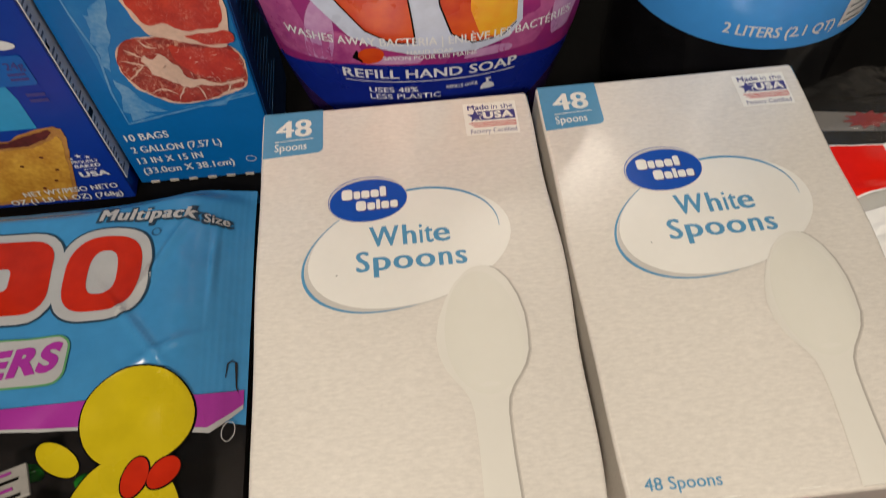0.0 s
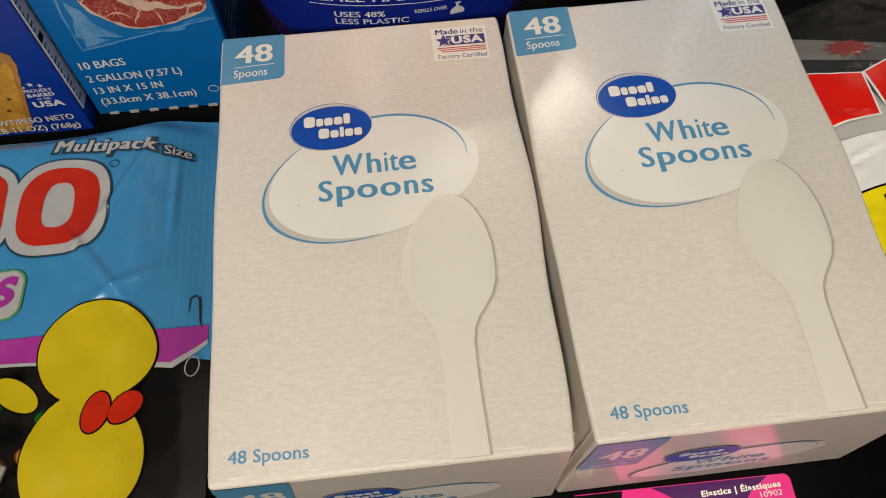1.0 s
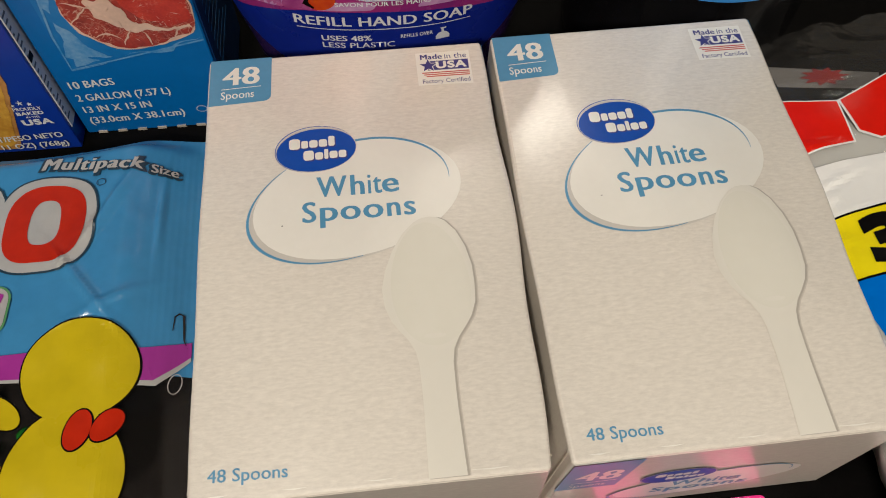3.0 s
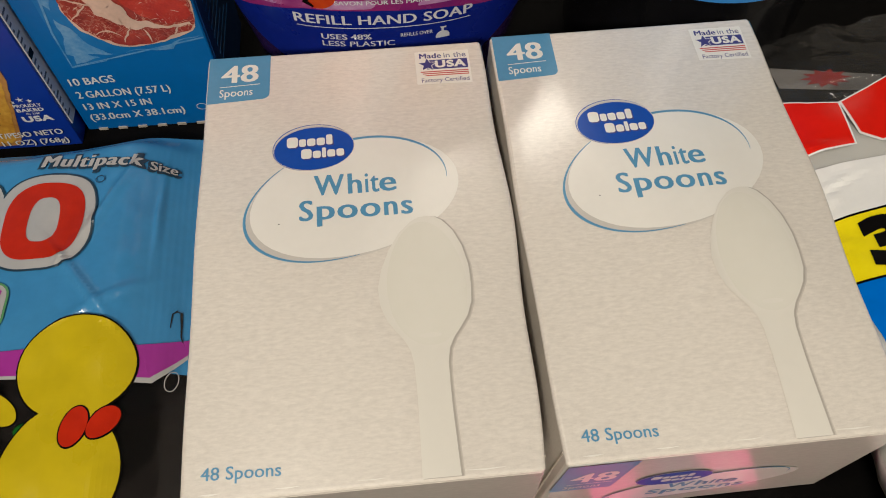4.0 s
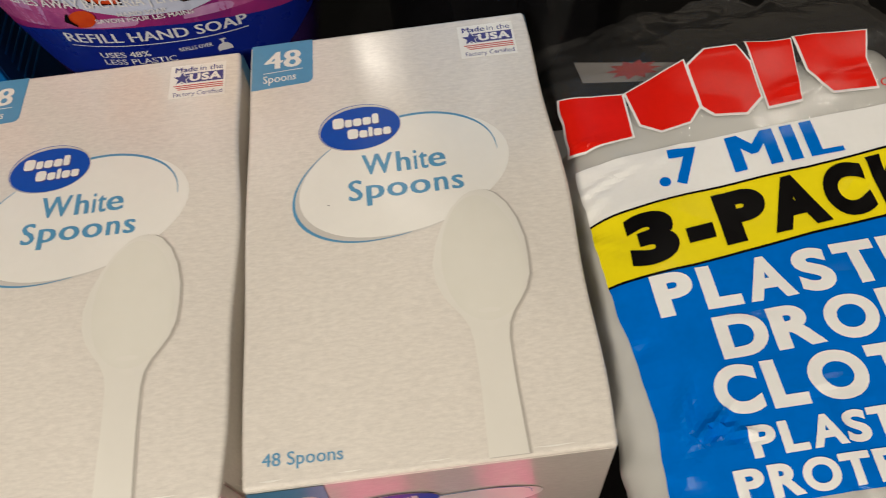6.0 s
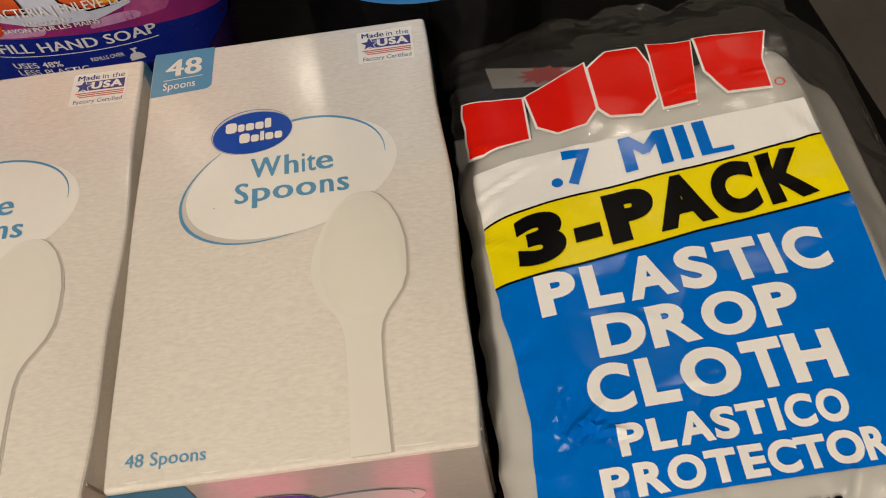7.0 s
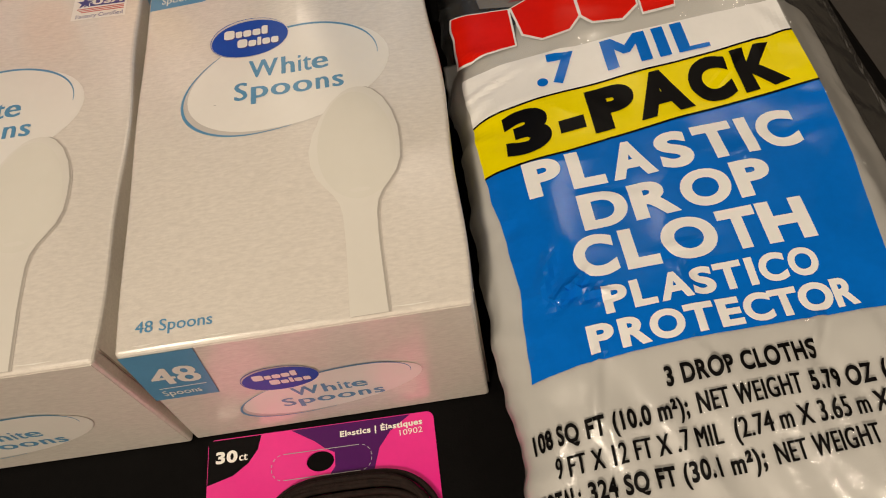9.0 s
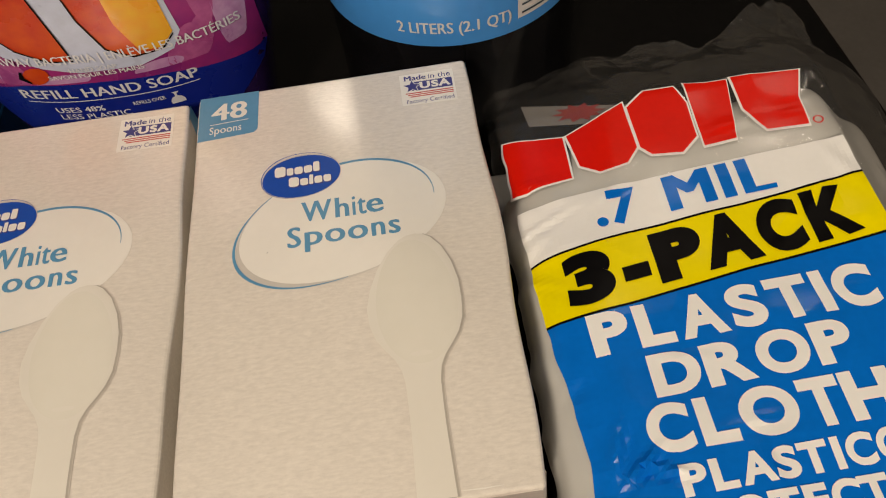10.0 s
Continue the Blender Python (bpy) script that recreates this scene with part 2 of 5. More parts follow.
def shape(*loops):
    """A flat filled figure from closed outlines; inner outlines are holes."""
    bm = bmesh.new()
    edges = []
    for loop in loops:
        vs = [bm.verts.new((x, y, 0)) for x, y in loop]
        edges += [bm.edges.new((vs[i], vs[(i + 1) % len(vs)])) for i in range(len(vs))]
    bmesh.ops.triangle_fill(bm, edges=edges, use_beauty=True, normal=(0, 0, 1))
    return bm


def ellipse(cx, cy, a, b, turn=0.0, n=48, start=0.0, end=360.0):
    c, s = math.cos(radians(turn)), math.sin(radians(turn))
    pts = []
    full = abs(end - start) >= 360
    for i in range(n if full else n + 1):
        w = radians(start + (end - start) * i / n)
        x, y = a * math.cos(w), b * math.sin(w)
        pts.append((cx + c * x - s * y, cy + s * x + c * y))
    return pts


def sweep(pts, w0, wm, w1):
    """The outline of a pen line along pts, whose width swells from w0 over wm to w1."""
    left, right = [], []
    n = len(pts) - 1
    for i, (x, y) in enumerate(pts):
        ax, ay = pts[max(i - 1, 0)]
        bx, by = pts[min(i + 1, n)]
        d = math.hypot(bx - ax, by - ay) or 1
        k = i / n
        w = (w0 * (1 - 2 * k) + wm * 2 * k if k < 0.5 else wm * (2 - 2 * k) + w1 * (2 * k - 1)) / 2
        left.append((x - (by - ay) / d * w, y + (bx - ax) / d * w))
        right.append((x + (by - ay) / d * w, y - (bx - ax) / d * w))
    return left + right[::-1]


def rounded(x0, y0, x1, y1, r, n=5):
    pts = []
    for cx, cy, a in ((x1 - r, y1 - r, 0), (x0 + r, y1 - r, 90), (x0 + r, y0 + r, 180), (x1 - r, y0 + r, 270)):
        pts += [(cx + r * math.cos(radians(a + 90 * i / n)), cy + r * math.sin(radians(a + 90 * i / n))) for i in range(n + 1)]
    return pts


def type_mesh(body, bold, fine=3):
    cu = bpy.data.curves.new("type", "FONT")
    cu.body, cu.size, cu.offset, cu.resolution_u = body, 1.0, 0.0, fine
    cu.space_character = 1.0 + 2.6 * bold
    ob = bpy.data.objects.new("type", cu)
    scene.collection.objects.link(ob)
    bpy.context.view_layer.update()
    me = bpy.data.meshes.new_from_object(ob.evaluated_get(bpy.context.evaluated_depsgraph_get()))
    bm = bmesh.new()
    bm.from_mesh(me)
    bpy.data.objects.remove(ob)
    bpy.data.curves.remove(cu)
    bpy.data.meshes.remove(me)
    return bm


_cap = type_mesh("H", 0.0)
CAP = max(v.co.y for v in _cap.verts)
_cap.free()


def thicken(bm, d):
    """The same flat figure with every outline moved outwards by d, letter by letter."""
    out = bmesh.new()
    left = set(bm.faces)
    while left:
        isle, todo = set(), [left.pop()]
        while todo:
            fc = todo.pop()
            isle.add(fc)
            for e in fc.edges:
                for g in e.link_faces:
                    if g in left:
                        left.discard(g)
                        todo.append(g)
        after = {}
        for fc in isle:
            for lp in fc.loops:
                if len(lp.edge.link_faces) == 1:
                    a, b = lp.vert, lp.link_loop_next.vert
                    if fc.normal.z < 0:
                        a, b = b, a
                    after[a] = b
        loops = []
        while after:
            v, w = after.popitem()
            ring = [v.co.xy]
            while w in after:
                ring.append(w.co.xy)
                w = after.pop(w)
            pts = [p for p, q in zip(ring, ring[1:] + ring[:1]) if (p - q).length > 1e-5]
            moved = []
            for k, p in enumerate(pts):
                u = (p - pts[k - 1]).normalized()
                w2 = (pts[(k + 1) % len(pts)] - p).normalized()
                n1, n2 = Vector((u.y, -u.x)), Vector((w2.y, -w2.x))
                m = n1 + n2
                m = m.normalized() if m.length > 1e-4 else n1
                moved.append(tuple(p + m * d / max(0.6, m.dot(n1))))
            if len(moved) > 2:
                loops.append(moved)
        if loops:
            one = shape(*loops)
            me = bpy.data.meshes.new("type")
            one.to_mesh(me)
            one.free()
            out.from_mesh(me)
            bpy.data.meshes.remove(me)
    bm.free()
    return out


def words(body, x0, y0, x1, y1, cap, bold=0.0, slant=0.0, cells=None):
    """Type whose foot line runs from (x0, y0) to (x1, y1), with capitals of that height. bold: how far the strokes are thickened, by
    overprinting. cells: where each letter starts and ends, as shares of the line."""
    if cells:
        out = bmesh.new()
        for ch, (a, b) in zip(body, cells):
            one = words(ch, x0 + (x1 - x0) * a, y0 + (y1 - y0) * a, x0 + (x1 - x0) * b, y0 + (y1 - y0) * b, cap, bold, slant)
            me = bpy.data.meshes.new("type")
            one.to_mesh(me)
            one.free()
            out.from_mesh(me)
            bpy.data.meshes.remove(me)
        return out
    big = bold > 0.032
    bm = type_mesh(body, bold if big else bold * 0.4, 7 if big else 3)
    if big and not set(body) & set("MW"):
        bm = thicken(bm, bold)
    elif bold:
        me = bpy.data.meshes.new("type")
        bm.to_mesh(me)
        for i, dx in enumerate((-bold, -bold / 2, bold / 2, bold) if big else (-bold, bold)):
            n = len(bm.verts)
            bm.from_mesh(me)
            bm.verts.ensure_lookup_table()
            for v in bm.verts[n:]:
                v.co += Vector((dx, 0, 0.02 * (i + 1)))
        bpy.data.meshes.remove(me)
    lo, hi = min(v.co.x for v in bm.verts), max(v.co.x for v in bm.verts)
    foot = -bold if big and not set(body) & set("MW") else 0.0
    for v in bm.verts:
        k = (v.co.x - lo) / (hi - lo)
        h = (v.co.y - foot) * cap / (CAP - 2 * foot)
        v.co = Vector((x0 + (x1 - x0) * k + slant * h, y0 + (y1 - y0) * k + h, v.co.z * 0.0012))
    return bm


def lay(bm, surface, step=0.0):
    """Lays a flat figure on a surface: surface(x, y) gives the place. step: cuts long faces first, so that they bend."""
    if step:
        for axis in (0, 1):
            lo = min(v.co[axis] for v in bm.verts)
            hi = max(v.co[axis] for v in bm.verts)
            for i in range(math.ceil(lo / step), math.floor(hi / step) + 1):
                co, no = [0, 0, 0], [0, 0, 0]
                co[axis], no[axis] = i * step, 1
                bmesh.ops.bisect_plane(bm, geom=bm.verts[:] + bm.edges[:] + bm.faces[:], dist=1e-7, plane_co=co, plane_no=no)
    for v in bm.verts:
        up = v.co.z
        place = Vector(surface(v.co.x, v.co.y))
        if up:
            e = 0.0004
            du = Vector(surface(v.co.x + e, v.co.y)) - place
            dv = Vector(surface(v.co.x, v.co.y + e)) - place
            place += du.cross(dv).normalized() * up
        v.co = place
    return bm


def grid(us, vs, fn):
    bm = bmesh.new()
    rows = [[bm.verts.new(fn(u, v)) for u in us] for v in vs]
    for a, b in zip(rows, rows[1:]):
        for i in range(len(us) - 1):
            bm.faces.new((a[i], a[i + 1], b[i + 1], b[i]))
    return bm


def loft(rings, close=True):
    bm = bmesh.new()
    rows = [[bm.verts.new(p) for p in ring] for ring in rings]
    for a, b in zip(rows, rows[1:]):
        n = len(a)
        for i in range(n):
            bm.faces.new((a[i], a[(i + 1) % n], b[(i + 1) % n], b[i]))
    if close:
        bm.faces.new(rows[0][::-1])
        bm.faces.new(rows[-1])
    return bm


def wobble(pts, amp, freq, n=6):
    """An uneven outline through the same corners."""
    out = []
    for (xa, ya), (xb, yb) in zip(pts, pts[1:] + pts[:1]):
        for k in range(n):
            x, y = xa + (xb - xa) * k / n, ya + (yb - ya) * k / n
            out.append((x + amp * noise.noise((x * freq, y * freq, 1.5)), y + amp * noise.noise((x * freq, y * freq, 8.5))))
    return out


def rounded_off(pts, n=2):
    """Cuts the corners of a closed outline, so that it runs in curves."""
    for _ in range(n):
        pts = [q for (xa, ya), (xb, yb) in zip(pts, pts[1:] + pts[:1]) for q in ((xa * 0.75 + xb * 0.25, ya * 0.75 + yb * 0.25), (xa * 0.25 + xb * 0.75, ya * 0.25 + yb * 0.75))]
    return pts


def steps(a, b, n):
    return [a + (b - a) * i / n for i in range(n + 1)]


def smooth01(k):
    k = max(0.0, min(1.0, k))
    return k * k * (3 - 2 * k)


# ---- the room ----
FLOOR, CEILING = -0.75, 1.70


def slab(name, b, mat, label, category):
    return tagged(part(name, b, mat), label, category, kind="structure")


slab("floor", block(-2.6, -2.6, FLOOR - 0.1, 2.6, 3.2, FLOOR), floor_grey, "plain grey-brown floor below the table", "floor")
slab("ceiling", block(-2.6, -2.6, CEILING, 2.6, 3.2, CEILING + 0.1), ceiling_paint, "plain grey-beige painted ceiling", "ceiling")
slab("wall_north", block(-2.6, 3.1, FLOOR, 2.6, 3.2, CEILING), wall_paint, "plain beige painted wall", "wall")
slab("wall_south", block(-2.6, -2.6, FLOOR, 2.6, -2.5, CEILING), wall_paint, "plain beige painted wall", "wall")
slab("wall_west", block(-2.6, -2.5, FLOOR, -2.5, 3.1, CEILING), wall_paint, "plain beige painted wall", "wall")
slab("wall_east", block(2.5, -2.5, FLOOR, 2.6, 3.1, CEILING), wall_paint, "plain beige painted wall", "wall")


def ceiling_lamp(x, y, watts):
    t = thing("ceiling_light", "unseen round recessed ceiling light with a warm glowing lens", "ceiling light", pose(x, y, CEILING), "ceiling lights")
    ring = [[(r * math.cos(a), r * math.sin(a), z) for a in [math.tau * i / 40 for i in range(40)]] for r, z in ((0.155, 0.0), (0.15, -0.012), (0.135, -0.016), (0.13, -0.004))]
    part("trim_ring", loft(ring, False), lamp_metal, t, smooth=True)
    part("lens", shape(ellipse(0, 0, 0.13, 0.13)), lamp_glow, t, "warm glowing lens").location = (0, 0, -0.005)
    li = bpy.data.lights.new("ceiling_light_source", "AREA")
    li.shape, li.size, li.energy, li.color = "DISK", 0.24, watts, (1.0, 0.85, 0.69)
    ob = new("light_source", li)
    ob.parent, ob.location = t, (0, 0, -0.02)
    return t


# unseen lamps at the far side, set where the cartons' glare points
ceiling_lamp(0.25, 1.60, 3.0)
ceiling_lamp(-0.15, 2.15, 2.5)
ceiling_lamp(0.95, 1.70, 1.5)
# unseen lamps added to brighten the goods, mostly from the front
ceiling_lamp(-0.45, 0.05, 5.0)
ceiling_lamp(0.70, -0.05, 2.5)
ceiling_lamp(-0.4, -1.35, 51.5)

# the table: its long edge runs slightly askew to the goods on it
table = thing("table", "large table with a matt black top and black legs", "table", pose(0.4085, 0.36, 0, 0, 0, 5.1))
part("tabletop", block(-1.5, -0.75, -0.03, 0.0, 0.75, 0.0, 0.003), table_black, table)
for lx in (-1.42, -0.08):
    for ly in (-0.67, 0.67):
        part("leg", block(lx - 0.03, ly - 0.03, FLOOR, lx + 0.03, ly + 0.03, -0.03, 0.004), table_black, table)


# ---- boxes of spoons ----
BW, BL, BH = 0.1225, 0.1970, 0.088
FLARE = 0.0030  # the loaded carton spreads towards its foot


# where the round letters of the print start and end, as shares of the line
WHITE = ((0.0, 0.37), (0.41, 0.58), (0.62, 0.66), (0.68, 0.79), (0.79, 1.0))
SPOONS = ((0.0, 0.125), (0.155, 0.315), (0.335, 0.515), (0.535, 0.715), (0.745, 0.865), (0.895, 1.0))


def spoon_box(m):
    t = thing("spoon_box", "pale grey printed carton of white plastic spoons lying on the table", "box", m, "spoon boxes")

    def bulge(u, v, k=1.0):
        a = max(0.0, 1 - (2 * u / BW - 1) ** 2) * max(0.0, 1 - (2 * v / BL - 1) ** 2)
        return k * (0.0026 * a + 0.0002 * math.sin(u * 160 + v * 60) * a)

    b = block(0, 0, 0, BW, BL, BH, 0.0016, 3)
    for axis, size, n in ((0, BW, 22), (1, BL, 34)):
        for i in range(1, n):
            co, no = [0, 0, 0], [0, 0, 0]
            co[axis], no[axis] = size * i / n, 1
            bmesh.ops.bisect_plane(b, geom=b.verts[:] + b.edges[:] + b.faces[:], dist=1e-7, plane_co=co, plane_no=no)
    for v in b.verts:
        if v.co.z > BH - 0.0001:
            v.co.z += bulge(v.co.x, v.co.y) - 0.00003
        # the long sides are slightly bowed, the right one with a dented lip
        side = math.sin(math.pi * max(0, min(1, v.co.y / BL)))
        up = v.co.z / BH
        v.co.x += (0.0026 * side + 0.0007 * math.sin(v.co.y * 75)) * (1 if v.co.x > BW / 2 else -0.35) * up if abs(v.co.x - BW / 2) > 0.45 * BW else 0
        v.co.x += FLARE * (2 * v.co.x / BW - 1) * (1 - up)
        if v.co.y < 0.004:
            v.co.y -= 0.0006
    body = part("body", b, carton, t)
    # glued side flap and the end tuck flaps with their raw board edge
    def leaned(b):
        for v in b.verts:
            v.co.x += FLARE * (2 * v.co.x / BW - 1) * (1 - v.co.z / BH)
        return b

    part("side_flap", leaned(block(BW - 0.0002, 0.007, 0.006, BW + 0.0005, 0.11, BH - 0.003, 0.0002, 1)), carton_side, t, "plain unprinted board flap")
    b = block(0.0012, -0.00012, 0.002, BW - 0.0012, 0.0002, BH - 0.0017, 0.00005, 1)
    for v in b.verts:
        v.co.y -= 0.0006
        v.co.x += FLARE * (2 * v.co.x / BW - 1) * (1 - v.co.z / BH)
    part("end_flap", b, carton, t)
    part("board_edge", leaned(block(-0.0005, 0.0042, 0.002, 0.0002, 0.0050, BH - 0.002)), carton_edge, t, "raw brown board edge")
    part("board_edge", leaned(block(BW - 0.0002, 0.0046, 0.002, BW + 0.0009, 0.0054, BH - 0.002)), carton_edge, t, "raw brown board edge")

    def top(lift):
        return lambda x, y: (x, y, BH + bulge(x, y) + lift)

    def end(lift):
        return lambda x, y: (x + FLARE * (2 * x / BW - 1) * (1 - y / BH), -0.0010 - lift, y)

    def put(name, b, mat, surf, label="", step=0.006):
        part(name, lay(b, surf, step), mat, body, label)

    def emblem(cx, cy, a, b2, ea, eb, ecx, ecy, surf, s):
        """The white oval with its pen line and the blue oval badge."""
        put("oval_shade", shape(ellipse(ecx - 0.0026 * s, ecy - 0.0012 * s, ea * 0.985, eb * 0.985, 16)), ink_pale, surf(0.00005))
        put("oval_field", shape(ellipse(ecx - 0.0010 * s, ecy + 0.0004 * s, ea * 0.985, eb * 1.0, 14)), ink_white, surf(0.0001), "white oval printed on the carton")
        put("pen_line", shape(sweep(ellipse(ecx - 0.003 * s, ecy, ea, eb, 18, 60, 118, 262), 0.0003 * s, 0.0014 * s, 0.0002 * s)), ink_sky, surf(0.00016))
        put("pen_line", shape(sweep(ellipse(ecx - 0.0058 * s, ecy, ea, eb, 18, 50, 78, -14), 0.0011 * s, 0.0011 * s, 0.0002 * s)), ink_sky, surf(0.00016))
        put("badge_rim", shape(ellipse(cx - 0.0003 * s, cy + 0.0002 * s, a * 1.035, b2 * 1.05, 3)), ink_pale, surf(0.0002))
        put("badge_rim", shape(sweep(ellipse(cx - 0.0005 * s, cy + 0.0006 * s, a * 1.0, b2 * 1.08, 3, 40, 20, 250), 0.0001, 0.0004, 0.0001)), ink_royal, surf(0.00024))
        put("badge", shape(ellipse(cx, cy, a, b2, 3)), ink_royal, surf(0.00028), "royal blue oval badge with white bars")
        # the wordmark on the badge, as plain bars
        for bx, by, bw, bh in ((-0.68, 0.04, 0.28, 0.50), (-0.37, 0.06, 0.17, 0.36), (-0.17, 0.07, 0.21, 0.36), (0.07, 0.08, 0.21, 0.36), (0.31, 0.09, 0.16, 0.48),
                               (-0.32, -0.52, 0.26, 0.46), (-0.03, -0.51, 0.20, 0.34), (0.20, -0.50, 0.10, 0.46), (0.33, -0.49, 0.20, 0.34), (0.56, -0.48, 0.19, 0.34)):
            x0, y0 = cx + a * bx, cy + b2 * (by + 0.04)
            for d, mat, lift in ((0.05, ink_navy, 0.00031), (0.0, ink_white, 0.00034)):
                corners = rounded(x0 + a * d * 0.6, y0 - b2 * d, x0 + a * (bw + d * 0.6), y0 + b2 * (bh - d), min(a * bw, b2 * bh) * 0.3, 4)
                put("wordmark_bar", shape(corners), mat, surf(lift))

    # front face
    tag_outline = [(0.0006, 0.1964), (0.0004, 0.1700), (0.0246, 0.1705)] + [(0.0246 + 0.0030 * math.sin(radians(a)), 0.1735 - 0.0030 * math.cos(radians(a))) for a in (20, 45, 70, 90)] + [(0.0278, 0.1964)]
    put("count_tag", shape(tag_outline), ink_sky, top(0.00008), "sky blue corner tag")
    put("lettering", words("48", 0.0061, 0.1812, 0.0226, 0.1812, 0.0100, 0.03), ink_white, top(0.00014))
    put("rule", shape([(0.0058, 0.1788), (0.0232, 0.1792), (0.0232, 0.1796), (0.0058, 0.1792)]), ink_white, top(0.00014))
    put("lettering", words("Spoons", 0.0057, 0.1733, 0.0202, 0.1733, 0.0042, 0.01, 0.0, SPOONS), ink_white, top(0.00014))
    put("sticker", shape(rounded(0.0925, 0.1723, 0.1170, 0.1920, 0.0004, 2)), ink_white, top(0.00006), "small white origin sticker")
    put("lettering", words("Made", 0.0945, 0.1878, 0.1045, 0.1878, 0.0030, 0.03), ink_navy, top(0.00012))
    put("lettering", words("in the", 0.1056, 0.1878, 0.1156, 0.1878, 0.0030), ink_navy, top(0.00012))
    put("flag_panel", shape([(0.0975, 0.1810), (0.1160, 0.1812), (0.1160, 0.1868), (0.0975, 0.1866)]), ink_navy, top(0.00012))
    put("lettering", words("USA", 0.1012, 0.1818, 0.1152, 0.1820, 0.0043, 0.05), ink_white, top(0.00018))
    for size, mat, lift in ((1.25, ink_white, 0.00016), (1.0, ink_navy, 0.00020)):
        star = [(0.0978 + size * r * math.cos(radians(90 + 36 * i)), 0.1838 + size * r * math.sin(radians(90 + 36 * i))) for i in range(10) for r in ((0.0040, 0.0017)[i % 2],)]
        put("star", shape(star), mat, top(lift))
    for k in range(3):
        put("stripe", shape([(0.0945 + 0.001 * k, 0.1792 - 0.0011 * k), (0.1160, 0.1795 - 0.0011 * k), (0.1160, 0.1801 - 0.0011 * k), (0.0945 + 0.001 * k, 0.1798 - 0.0011 * k)]), ink_red_line, top(0.00012))
    put("lettering", words("Factory Certified", 0.0946, 0.1733, 0.1158, 0.1736, 0.0024), ink_navy, top(0.00012))
    emblem(0.0467, 0.1406, 0.0166, 0.0112, 0.0437, 0.0272, 0.0640, 0.1152, top, 1.0)
    put("lettering", words("White", 0.0464, 0.1163, 0.0798, 0.1163, 0.0099, 0.024, 0.0, WHITE), ink_sky, top(0.00022))
    put("lettering", words("Spoons", 0.0404, 0.1048, 0.0856, 0.1047, 0.0094, 0.024, 0.0, SPOONS), ink_sky, top(0.00022))
    put("lettering", words("48 Spoons", 0.0066, 0.0068, 0.0336, 0.0062, 0.0043, 0.012), ink_sky, top(0.00014))

    # the printed spoon: bowl, rim and handle
    def spoon_outline(g):
        half = [(0.0, 0.0308 + g), (0.0032, 0.0303 + g), (0.0062, 0.0286 + g), (0.0105, 0.0238), (0.0142, 0.0165), (0.0167, 0.0080), (0.0176, 0.0), (0.0170, -0.0075), (0.0150, -0.0132),
                (0.0122, -0.0175), (0.0092, -0.0215), (0.0071, -0.0258), (0.0062, -0.0310), (0.0060, -0.0400), (0.0060, -0.0480), (0.0066, -0.0728)]
        lean = lambda x, y: (0.0873 + x + (y * 0.10 if y > 0 else 0.0), max(0.0722 + y, 0.0006))
        fine = []
        for (xa, ya), (xb, yb) in zip(half, half[1:]):
            fine += [(xa + (xb - xa) * k / 3, ya + (yb - ya) * k / 3) for k in range(3)]
        fine.append(half[-1])
        return [lean(x + (g if x > 0.002 else 0), y) for x, y in fine] + [lean(-x - (g if x > 0.002 else 0), y) for x, y in fine[::-1] if x > 0]

    put("spoon_soft_shade", shape([(x + 0.0009, max(y - 0.0005, 0.0004)) for x, y in spoon_outline(0.0003)]), spoon_soft, top(0.00018))
    put("spoon_outline_shade", shape([(x + 0.0005, max(y - 0.0003, 0.0005)) for x, y in spoon_outline(0.00025)]), spoon_shadow, top(0.00022))
    put("spoon_picture", shape(spoon_outline(0.0)), spoon_white, top(0.00026), "picture of a white plastic spoon")
    bowl = [(0.0882 + 0.0150 * math.cos(radians(a)) * (1 - 0.10 * math.sin(radians(a))), 0.0742 + 0.0262 * math.sin(radians(a))) for a in range(0, 360, 6)]
    put("spoon_bowl", shape(bowl), spoon_bowl, top(0.00028))
    put("spoon_gleam", shape(ellipse(0.0880, 0.0520, 0.0040, 0.0010)), spoon_white, top(0.00032))
    put("fleck", shape(ellipse(0.0324, 0.1045, 0.0003, 0.0002)), ink_black, top(0.00032))

    # near end face
    put("count_tag", shape([(0.0008, 0.0868), (0.0000, 0.0480), (0.0236, 0.0475), (0.0264, 0.0868)]), ink_sky, end(0.00008), "sky blue corner tag")
    put("lettering", words("48", 0.0048, 0.0612, 0.0222, 0.0612, 0.0135, 0.03), ink_white, end(0.00014))
    put("rule", shape([(0.0048, 0.0576), (0.0220, 0.0576), (0.0220, 0.0582), (0.0048, 0.0582)]), ink_white, end(0.00014))
    put("lettering", words("Spoons", 0.0046, 0.0512, 0.0186, 0.0512, 0.0044, 0.01, 0.0, SPOONS), ink_white, end(0.00014))
    emblem(0.0475, 0.0515, 0.0142, 0.0098, 0.0372, 0.0168, 0.0641, 0.0335, end, 0.85)
    put("lettering", words("White", 0.0482, 0.0325, 0.0771, 0.0325, 0.0082, 0.024, 0.0, WHITE), ink_sky, end(0.0002))
    put("lettering", words("Spoons", 0.0425, 0.0235, 0.0824, 0.0232, 0.0078, 0.024, 0.0, SPOONS), ink_sky, end(0.0002))
    # the tag wraps on to the side of the box by its far corner
    part("side_tag", lay(shape([(0.1700, BH - 0.001), (0.1964, BH - 0.001), (0.1964, BH - 0.030), (0.1700, BH - 0.028)]), lambda y, z: (BW + 0.0010 + FLARE * (1 - z / BH), y, z)), ink_sky, body)
    # scuffed board and painted-on white glints along the near top edge
    rnd = random.Random(11)
